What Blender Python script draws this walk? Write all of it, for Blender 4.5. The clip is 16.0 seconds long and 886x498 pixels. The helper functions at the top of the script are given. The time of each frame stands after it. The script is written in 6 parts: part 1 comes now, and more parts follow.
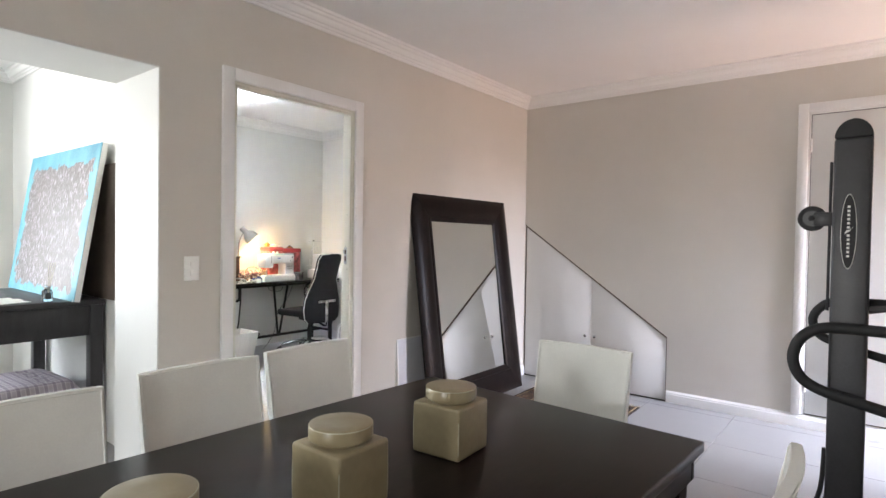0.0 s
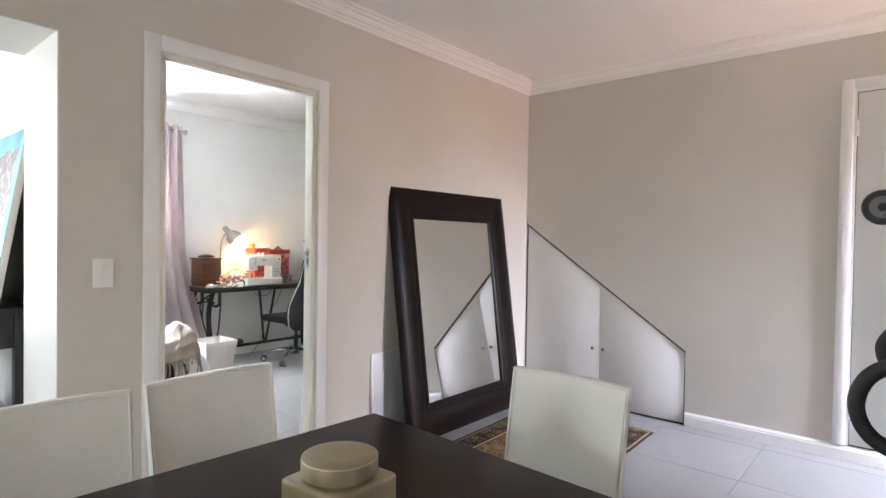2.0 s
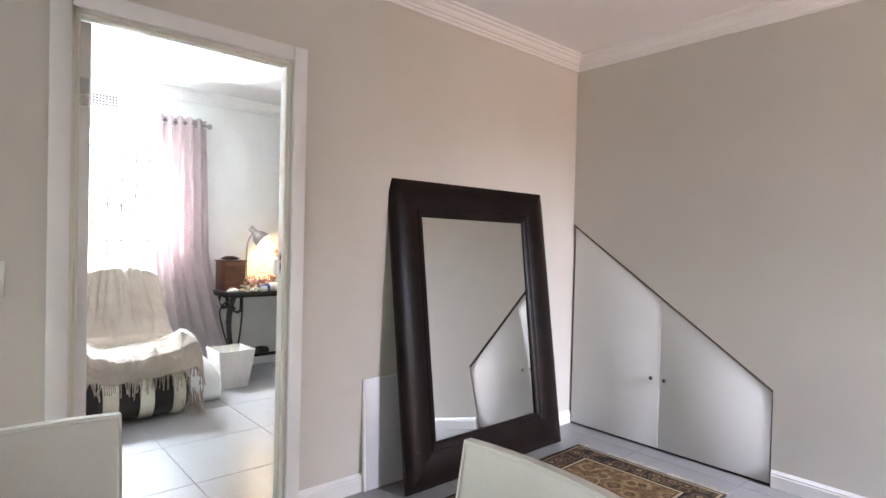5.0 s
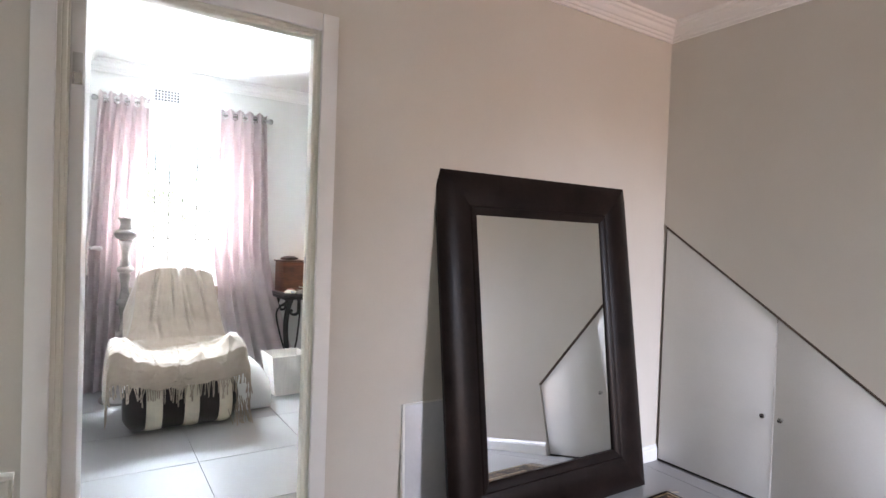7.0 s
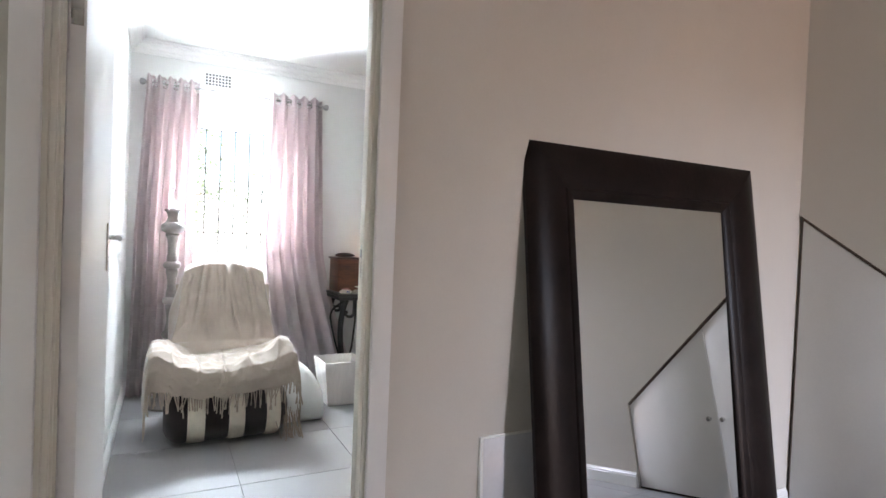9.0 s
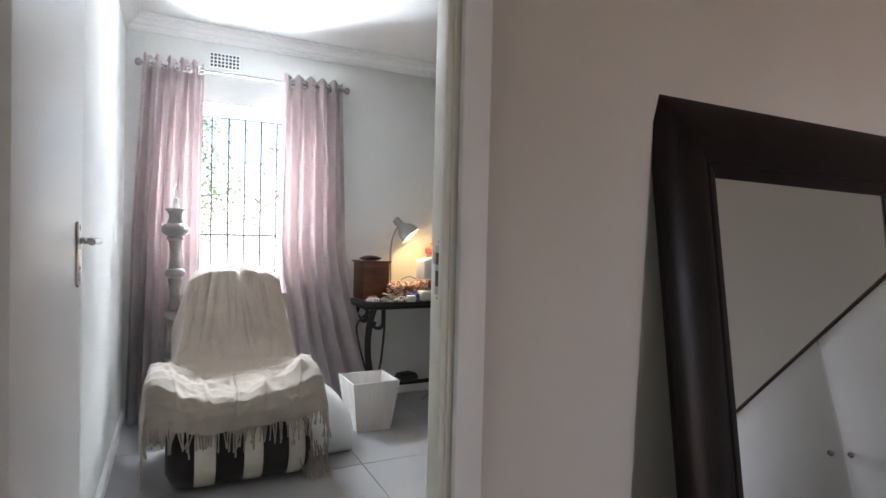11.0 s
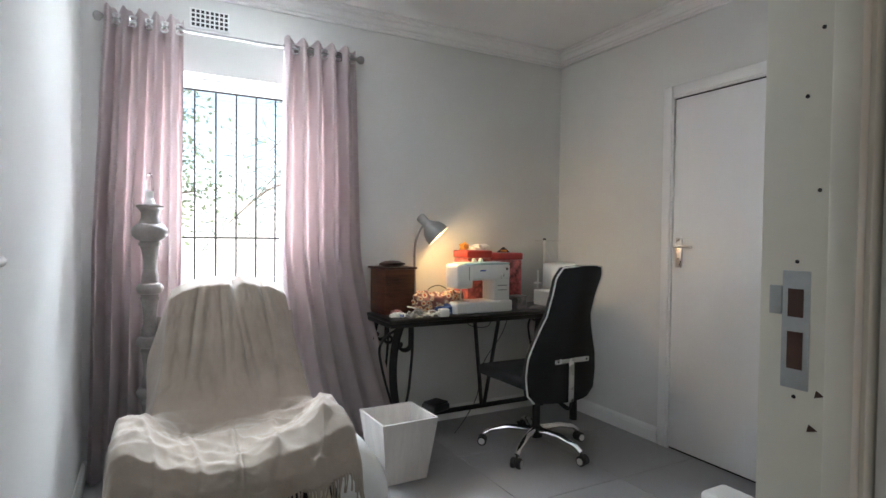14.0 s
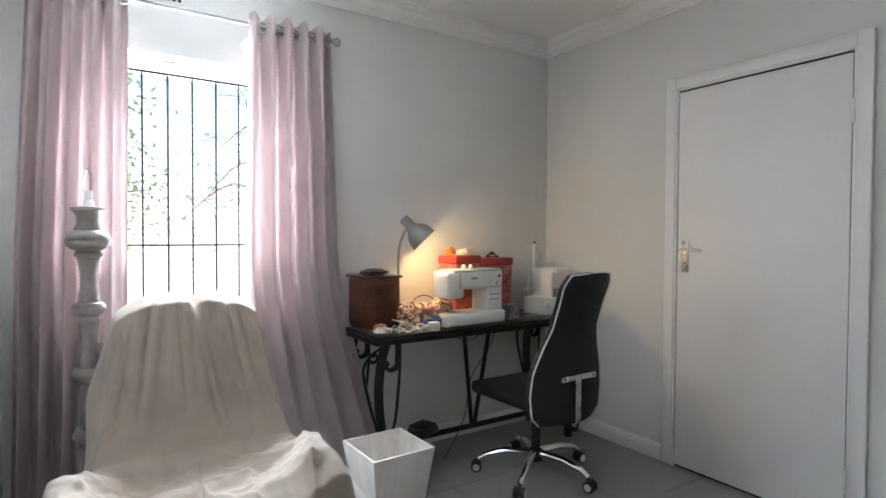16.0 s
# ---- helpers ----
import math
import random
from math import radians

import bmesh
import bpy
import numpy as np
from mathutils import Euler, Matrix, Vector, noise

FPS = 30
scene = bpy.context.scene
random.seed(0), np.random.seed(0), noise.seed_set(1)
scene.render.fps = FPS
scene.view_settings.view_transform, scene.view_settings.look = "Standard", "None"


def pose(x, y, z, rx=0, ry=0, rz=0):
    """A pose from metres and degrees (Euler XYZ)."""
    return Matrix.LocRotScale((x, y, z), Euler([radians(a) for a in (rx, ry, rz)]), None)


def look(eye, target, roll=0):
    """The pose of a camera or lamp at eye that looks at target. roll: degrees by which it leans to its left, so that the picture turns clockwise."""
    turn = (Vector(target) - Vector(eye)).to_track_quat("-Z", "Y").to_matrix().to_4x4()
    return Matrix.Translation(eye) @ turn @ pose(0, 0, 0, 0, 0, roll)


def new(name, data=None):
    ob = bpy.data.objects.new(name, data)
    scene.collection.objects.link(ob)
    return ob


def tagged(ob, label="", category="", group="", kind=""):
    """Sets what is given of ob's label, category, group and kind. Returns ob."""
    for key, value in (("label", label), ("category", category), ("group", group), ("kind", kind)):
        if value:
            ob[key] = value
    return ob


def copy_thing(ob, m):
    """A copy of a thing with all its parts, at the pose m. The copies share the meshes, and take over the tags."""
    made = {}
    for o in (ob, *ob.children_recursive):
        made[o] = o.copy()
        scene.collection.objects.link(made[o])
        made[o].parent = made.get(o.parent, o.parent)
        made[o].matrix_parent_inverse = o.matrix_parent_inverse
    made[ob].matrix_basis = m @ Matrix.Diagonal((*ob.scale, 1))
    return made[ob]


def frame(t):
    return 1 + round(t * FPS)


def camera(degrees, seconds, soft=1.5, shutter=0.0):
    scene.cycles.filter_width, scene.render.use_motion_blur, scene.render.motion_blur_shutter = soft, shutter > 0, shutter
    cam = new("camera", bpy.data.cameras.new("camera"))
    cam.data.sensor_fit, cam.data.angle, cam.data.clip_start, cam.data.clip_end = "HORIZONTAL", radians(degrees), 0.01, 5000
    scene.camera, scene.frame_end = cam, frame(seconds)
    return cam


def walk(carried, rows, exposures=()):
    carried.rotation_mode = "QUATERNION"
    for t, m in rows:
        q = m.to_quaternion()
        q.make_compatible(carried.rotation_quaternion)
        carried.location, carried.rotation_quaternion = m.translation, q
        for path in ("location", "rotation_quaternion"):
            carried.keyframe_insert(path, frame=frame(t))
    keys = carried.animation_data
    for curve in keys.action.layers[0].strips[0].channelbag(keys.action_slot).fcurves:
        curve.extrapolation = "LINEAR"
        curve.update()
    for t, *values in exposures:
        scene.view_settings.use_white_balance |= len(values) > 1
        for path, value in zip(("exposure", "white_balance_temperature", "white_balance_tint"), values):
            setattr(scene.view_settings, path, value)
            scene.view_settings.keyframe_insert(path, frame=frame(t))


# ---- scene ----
cam = camera(77.7, 16.0)
PATH = [
    (0, (0.737, 0.822, 1.261), (-0.505, 2.39, 1.221), 0.9),
    (0.5, (0.71, 0.947, 1.256), (-0.544, 2.504, 1.216), 0.9),
    (1, (0.669, 1.081, 1.246), (-0.598, 2.629, 1.208), 0.9),
    (1.5, (0.641, 1.223, 1.249), (-0.641, 2.757, 1.213), 0.9),
    (2, (0.621, 1.349, 1.254), (-0.678, 2.869, 1.218), 0.9),
    (2.5, (0.604, 1.495, 1.26), (-0.72, 2.993, 1.224), 0.9),
    (3, (0.598, 1.643, 1.262), (-0.77, 3.101, 1.225), 1.0),
    (3.2, (0.586, 1.673, 1.251), (-0.793, 3.122, 1.218), 1.2),
    (5.3, (0.454, 2.145, 1.257), (-1.082, 3.426, 1.229), 1.5),
    (5.5, (0.448, 2.198, 1.256), (-1.111, 3.451, 1.229), 1.6),
    (6, (0.404, 2.302, 1.26), (-1.204, 3.491, 1.229), 1.7),
    (6.5, (0.31, 2.375, 1.25), (-1.338, 3.508, 1.221), 1.9),
    (7, (0.199, 2.446, 1.266), (-1.485, 3.525, 1.23), 2.0),
    (7.5, (0.093, 2.49, 1.256), (-1.619, 3.522, 1.221), 2.1),
    (8, (-0.021, 2.531, 1.254), (-1.759, 3.52, 1.215), 2.2),
    (8.5, (-0.152, 2.576, 1.244), (-1.915, 3.518, 1.203), 2.3),
    (9, (-0.268, 2.607, 1.224), (-2.05, 3.513, 1.183), 2.3),
    (11.5, (-0.982, 2.654, 1.208), (-2.777, 3.535, 1.167), 1.3),
    (12, (-1.112, 2.654, 1.215), (-2.904, 3.543, 1.174), 1.3),
    (12.5, (-1.271, 2.632, 1.212), (-3.058, 3.529, 1.174), 1.1),
    (13, (-1.387, 2.67, 1.207), (-3.179, 3.558, 1.172), 1.0),
    (13.5, (-1.5, 2.645, 1.235), (-3.272, 3.571, 1.183), 0.9),
    (14, (-1.618, 2.651, 1.219), (-3.378, 3.599, 1.171), 0.7),
    (14.5, (-1.726, 2.645, 1.219), (-3.466, 3.631, 1.172), 0.6),
    (15, (-1.809, 2.654, 1.228), (-3.528, 3.675, 1.176), 0.5),
    (15.5, (-1.903, 2.647, 1.236), (-3.6, 3.705, 1.189), 0.4),
    (16, (-2.005, 2.642, 1.243), (-3.675, 3.74, 1.195), 0.3),
]
# the film's camera closes its iris on the way into the bright bedroom
EXPOSURES = [(0, 3.1), (5.5, 3.05), (7.0, 2.85), (9.0, 2.5), (11.5, 1.76), (12.5, 1.58), (14.0, 1.62), (16.0, 1.77)]
walk(cam, [(t, look(eye, target, roll)) for t, eye, target, roll in PATH], EXPOSURES)


# ---- world, sun, large lights ----
def make_world():
    w = bpy.data.worlds.new("sky")
    scene.world = w
    w.use_nodes = True
    nt = w.node_tree
    sky = nt.nodes.new("ShaderNodeTexSky")
    sky.sky_type = "NISHITA"
    sky.sun_disc = False
    sky.sun_elevation = radians(62)
    sky.sun_rotation = radians(148)
    bg = nt.nodes["Background"]
    bg.inputs["Strength"].default_value = 0.15
    nt.links.new(sky.outputs[0], bg.inputs["Color"])


make_world()


def lamp(name, kind, m, energy, colour, size=1.0, size_y=None, angle=None, spread=180):
    d = bpy.data.lights.new(name, kind)
    d.energy, d.color = energy, colour
    if kind == "AREA":
        d.shape, d.size, d.size_y = "RECTANGLE", size, size_y or size
        d.spread = radians(spread)
    if kind == "SUN":
        d.angle = angle
    if kind in ("POINT", "SPOT"):
        d.shadow_soft_size = size
    ob = new(name, d)
    ob.matrix_world = m
    return ob


SUN_FROM = Vector((0.26, -0.42, 0.87))
lamp("sun", "SUN", look(SUN_FROM * 20, (0, 0, 0)), 5.0, (1.0, 0.95, 0.88), angle=radians(0.6))
# daylight and the glow of the sunlit paving entering by the patio door, daylight by the study window, and fill from an
# added back window out of view
lamp("patio_daylight", "AREA", look((3.17, 4.98, 1.75), (0.9, 5.02, 0.0)), 12.5, (0.74, 0.80, 1.0), 0.58, 0.6, spread=80)
lamp("patio_paving_daylight", "AREA", look((3.17, 4.98, 0.40), (1.3, 4.98, 2.55)), 7.4, (1.0, 0.64, 0.50), 0.58, 0.6)
lamp("back_fill", "AREA", look((0.1, -1.98, 1.45), (0.1, 2, 0.6)), 5.4, (0.99, 0.95, 0.93), 0.65, 0.75)
lamp("study_daylight", "AREA", look((-4.74, 0.5, 1.45), (-2, 0.9, 1.2)), 11, (0.95, 0.98, 1.0), 1.5, 1.2)


lamp("bedroom_window_daylight", "AREA", look((-5.75, 3.07, 2.72), (-2.6, 3.2, 0.9)), 180, (0.79, 0.885, 1.0), 2.5, 0.6)
lamp("garden_ground_daylight", "AREA", look((-5.62, 3.07, 0.40), (-3.3, 3.1, 2.2)), 176, (0.79, 0.885, 1.0), 1.5, 0.6)


# ---- materials ----
def nodes_of(name):
    m = bpy.data.materials.new(name)
    m.use_nodes = True
    nt = m.node_tree
    return m, nt, nt.nodes["Principled BSDF"]


def N(nt, kind, **kw):
    n = nt.nodes.new(kind)
    for k, v in kw.items():
        n.inputs[k.replace("_", " ")].default_value = v
    return n


def ramp(nt, src, stops):
    r = nt.nodes.new("ShaderNodeValToRGB")
    while len(r.color_ramp.elements) < len(stops):
        r.color_ramp.elements.new(0.5)
    for e, (p, c) in zip(r.color_ramp.elements, stops):
        e.position, e.color = p, (*c, 1)
    nt.links.new(src, r.inputs[0])
    return r.outputs[0]


def mat(name, col, rough=0.6, metal=0.0, var=0.06, scale=3.0, fine=60.0, bump=0.08, stretch=(1, 1, 1), sheen=0.0, coat=0.0, rand=0.0, spec=0.5, rvar=0.08):
    """A surface with two scales of tone, uneven gloss and fine relief."""
    m, nt, b = nodes_of(name)
    L = nt.links.new
    tc = nt.nodes.new("ShaderNodeTexCoord")
    mp = nt.nodes.new("ShaderNodeMapping")
    mp.inputs["Scale"].default_value = stretch
    L(tc.outputs["Object"], mp.inputs["Vector"])
    info = nt.nodes.new("ShaderNodeObjectInfo")
    big = N(nt, "ShaderNodeTexNoise", Scale=scale, Detail=5.0, Roughness=0.6)
    small = N(nt, "ShaderNodeTexNoise", Scale=fine, Detail=3.0)
    L(mp.outputs[0], big.inputs["Vector"])
    L(mp.outputs[0], small.inputs["Vector"])
    mix = nt.nodes.new("ShaderNodeMath")
    mix.operation = "MULTIPLY_ADD"
    L(small.outputs["Fac"], mix.inputs[0])
    mix.inputs[1].default_value = 0.35
    L(big.outputs["Fac"], mix.inputs[2])
    lo = tuple(max(0, c * (1 - 2.2 * var)) for c in col)
    hi = tuple(min(1, c * (1 + 1.6 * var)) for c in col)
    out = ramp(nt, mix.outputs[0], ((0.42, lo), (0.92, hi)))
    if rand:
        hsv = nt.nodes.new("ShaderNodeHueSaturation")
        add = nt.nodes.new("ShaderNodeMath")
        add.operation = "MULTIPLY_ADD"
        L(info.outputs["Random"], add.inputs[0])
        add.inputs[1].default_value, add.inputs[2].default_value = rand, 1 - rand / 2
        L(add.outputs[0], hsv.inputs["Value"])
        L(out, hsv.inputs["Color"])
        out = hsv.outputs[0]
    L(out, b.inputs["Base Color"])
    rr = nt.nodes.new("ShaderNodeMapRange")
    L(big.outputs["Fac"], rr.inputs[0])
    rr.inputs[3].default_value, rr.inputs[4].default_value = max(0.02, rough - rvar), min(1, rough + rvar)
    L(rr.outputs[0], b.inputs["Roughness"])
    b.inputs["Metallic"].default_value = metal
    b.inputs["Specular IOR Level"].default_value = spec
    b.inputs["Sheen Weight"].default_value = sheen
    b.inputs["Coat Weight"].default_value = coat
    if bump:
        bp = nt.nodes.new("ShaderNodeBump")
        bp.inputs["Strength"].default_value = bump
        bp.inputs["Distance"].default_value = 0.01
        L(mix.outputs[0], bp.inputs["Height"])
        L(bp.outputs[0], b.inputs["Normal"])
    return m


PAINT = mat("greige_wall_paint", (0.60, 0.570, 0.516), 0.62, var=0.025, scale=1.2, fine=160, bump=0.05)
PAINT_B = mat("pale_wall_paint", (0.675, 0.672, 0.645), 0.62, var=0.025, scale=1.2, fine=160, bump=0.05)
CEIL = mat("ceiling_white", (0.80, 0.79, 0.77), 0.8, var=0.02, scale=1.0, fine=120, bump=0.04)
WHITE = mat("white_gloss_paint", (0.78, 0.775, 0.76), 0.40, var=0.012, scale=2, fine=90, bump=0.02)
CUPB = mat("white_cupboard_board", (0.70, 0.695, 0.675), 0.42, var=0.025, scale=2, fine=110, bump=0.03)
CREAM = mat("aged_cream_enamel", (0.70, 0.685, 0.60), 0.40, var=0.012, scale=2, fine=80, bump=0.02)
TILE = mat("grey_porcelain_tile", (0.275, 0.269, 0.266), 0.32, var=0.03, scale=2.2, fine=60, bump=0.006, rand=0.04, rvar=0.02)
GROUT = mat("grey_grout", (0.27, 0.26, 0.25), 0.9, var=0.1, fine=90)
# brown of the cupboard's trim, also used as the shade in its door gap
BROWNGAP = mat("brown_gap_shade_and_trim", (0.12, 0.088, 0.068), 0.8, var=0.2)
# near-black colour that carries the shade in gaps and small holes
DARKGAP = mat("dark_gap_shade", (0.02, 0.018, 0.016), 0.9, var=0.1)
TABLE = mat("espresso_wood", (0.014, 0.0092, 0.0075), 0.30, var=0.2, scale=5, fine=40, bump=0, stretch=(6, 0.7, 1), spec=0.10, rvar=0.02)
MIRFRAME = mat("dark_brown_leather_wood", (0.010, 0.0062, 0.0052), 0.34, spec=0.14, var=0.3, scale=6, fine=70, bump=0.1)
LEATHER = mat("white_leatherette", (0.77, 0.765, 0.712), 0.42, var=0.04, scale=4, fine=190, bump=0.1, rand=0.03)
CERAMIC = mat("olive_glazed_ceramic", (0.32, 0.266, 0.158), 0.30, var=0.07, scale=7, fine=60, bump=0.02, coat=0.08, rvar=0.05)
CERA_EDGE = mat("pale_glaze_edge", (0.56, 0.53, 0.40), 0.2, var=0.08, scale=12)
STEEL = mat("brushed_steel", (0.58, 0.57, 0.55), 0.28, 1.0, var=0.05, scale=10, fine=140)
CHROME = mat("chrome", (0.75, 0.75, 0.76), 0.1, 1.0, var=0.03, bump=0.0, rvar=0.03)
GREYMETAL = mat("grey_painted_metal", (0.31, 0.30, 0.29), 0.38, 0.5, var=0.05, scale=8)
GYM = mat("charcoal_powder_coat", (0.045, 0.045, 0.048), 0.42, 0.2, var=0.12, scale=5, fine=170)
RUBBER = mat("black_rubber", (0.012, 0.012, 0.013), 0.65, var=0.2, scale=8)
BLACK = mat("black_mesh_fabric", (0.010, 0.010, 0.013), 0.8, var=0.25, scale=20, fine=260, bump=0.2)
PIPING = mat("pale_grey_piping", (0.6, 0.6, 0.58), 0.5, var=0.05)
IRON = mat("black_wrought_iron", (0.013, 0.012, 0.012), 0.42, 0.4, var=0.25, scale=14, fine=90, bump=0.15)
DESKTOP = mat("black_desk_top", (0.014, 0.012, 0.012), 0.3, var=0.3, scale=5, fine=60)
WOODBOX = mat("red_brown_wood", (0.105, 0.037, 0.019), 0.4, var=0.35, scale=4, fine=30, bump=0.08, stretch=(1, 1, 9))
LIDWOOD = mat("dark_brown_wood", (0.055, 0.022, 0.014), 0.38, var=0.3, scale=7)
PLASTIC = mat("white_machine_plastic", (0.80, 0.80, 0.77), 0.3, var=0.02, scale=4)
PLASTIC_G = mat("pale_teal_plastic", (0.42, 0.58, 0.56), 0.3, var=0.03)
DARKPLASTIC = mat("dark_plastic", (0.03, 0.03, 0.032), 0.4, var=0.1)
STRIKE = mat("painted_steel_strike", (0.42, 0.45, 0.46), 0.4, 0.3, var=0.08, scale=20)
RED = mat("red_plastic", (0.40, 0.04, 0.035), 0.35, var=0.1, scale=6)
PINK = mat("pink_red_fabric", (0.36, 0.11, 0.10), 0.55, var=0.2, scale=14, sheen=0.2)
ORANGE = mat("orange_packet", (0.75, 0.28, 0.04), 0.45, var=0.2, scale=20)
PAPER = mat("white_paper", (0.8, 0.79, 0.75), 0.7, var=0.03)
LAMPWOOD = mat("grey_painted_turned_wood", (0.25, 0.228, 0.215), 0.45, var=0.12, scale=8, fine=60, bump=0.1)
THROW = mat("oatmeal_woven_throw", (0.36, 0.296, 0.242), 0.9, var=0.08, scale=5, fine=330, bump=0.35, sheen=0.25)
CHAIRWHITE = mat("white_upholstery", (0.78, 0.78, 0.77), 0.6, var=0.03, scale=4, fine=200, bump=0.08)
BOL_DARK = mat("dark_brown_stripe_felt", (0.022, 0.014, 0.014), 0.95, var=0.2, scale=9, fine=220, bump=0.3, sheen=0.2)
BOL_LIGHT = mat("cream_stripe_felt", (0.66, 0.60, 0.49), 0.95, var=0.08, scale=9, fine=220, bump=0.3, sheen=0.2)
BASKET = mat("whitewashed_wood", (0.74, 0.70, 0.66), 0.6, var=0.06, scale=3, fine=45, bump=0.12, stretch=(7, 7, 0.8))
CUSHION_D = mat("grey_brown_check_cotton", (0.26, 0.24, 0.25), 0.9, var=0.3, scale=25, fine=120, bump=0.2)
DESKDARK = mat("dark_study_desk", (0.03, 0.028, 0.03), 0.4, var=0.2, scale=5, fine=60, stretch=(1, 6, 1))
BOARDBROWN = mat("dark_brown_board", (0.10, 0.075, 0.06), 0.6, var=0.2)
RENDERWALL = mat("pale_garden_render", (0.72, 0.68, 0.60), 0.9, var=0.08, scale=2, fine=30, bump=0.2)
GROUND = mat("pale_garden_gravel", (0.45, 0.42, 0.36), 0.95, var=0.2, scale=1.5, fine=25, bump=0.4)
TERRA = mat("terracotta_paving", (0.45, 0.25, 0.15), 0.85, var=0.15, scale=2, fine=30, bump=0.2)
BARK = mat("bark", (0.12, 0.09, 0.065), 0.9, var=0.3, scale=6, fine=40, bump=0.5)
LEAF = mat("green_leaf", (0.15, 0.185, 0.10), 0.5, var=0.35, scale=4, fine=15, bump=0)
NEEDLE = mat("blue_green_needles", (0.10, 0.145, 0.135), 0.5, var=0.3, scale=4, bump=0)
FRINGE = mat("cream_cotton_fringe", (0.42, 0.37, 0.30), 0.9, var=0.2, scale=12)
FOAM = mat("milky_plastic_sheet", (0.62, 0.63, 0.66), 0.35, var=0.04, scale=3)
VENT = mat("vent_hole_shade", (0.03, 0.03, 0.03), 0.9, var=0.1)
BRASSY = mat("antique_nailhead", (0.42, 0.38, 0.31), 0.3, 1.0, var=0.1)


def curtain_material():
    m, nt, b = nodes_of("mauve_pink_curtain")
    L = nt.links.new
    tc = nt.nodes.new("ShaderNodeTexCoord")
    n2 = N(nt, "ShaderNodeTexNoise", Scale=3.0, Detail=3.0)
    L(tc.outputs["Object"], n2.inputs["Vector"])
    c = ramp(nt, n2.outputs["Fac"], ((0.3, (0.495, 0.420, 0.424)), (0.75, (0.535, 0.456, 0.460))))
    L(c, b.inputs["Base Color"])
    b.inputs["Roughness"].default_value = 0.85
    b.inputs["Sheen Weight"].default_value = 0.2
    tr = nt.nodes.new("ShaderNodeBsdfTranslucent")
    tr.inputs["Color"].default_value = (0.62, 0.525, 0.515, 1)
    mx = nt.nodes.new("ShaderNodeMixShader")
    mx.inputs[0].default_value = 0.32
    L(b.outputs[0], mx.inputs[1])
    L(tr.outputs[0], mx.inputs[2])
    L(mx.outputs[0], nt.nodes["Material Output"].inputs["Surface"])
    return m


CURTAIN = curtain_material()


def glass_material(name, rough=0.0, tint=(1, 1, 1)):
    m, nt, b = nodes_of(name)
    b.inputs["Base Color"].default_value = (*tint, 1)
    b.inputs["Transmission Weight"].default_value = 1.0
    b.inputs["Roughness"].default_value = rough
    b.inputs["IOR"].default_value = 1.45
    return m


GLASS = glass_material("clear_glass")


def mirror_material():
    m, nt, b = nodes_of("mirror_silver")
    b.inputs["Base Color"].default_value = (0.86, 0.88, 0.87, 1)
    b.inputs["Metallic"].default_value = 1.0
    b.inputs["Roughness"].default_value = 0.01
    return m


MIRROR = mirror_material()


def glow_material(name, col, strength):
    m, nt, b = nodes_of(name)
    b.inputs["Base Color"].default_value = (*col, 1)
    b.inputs["Emission Color"].default_value = (*col, 1)
    b.inputs["Emission Strength"].default_value = strength
    return m


BULB = glow_material("warm_lit_bulb", (1.0, 0.72, 0.36), 10.0)


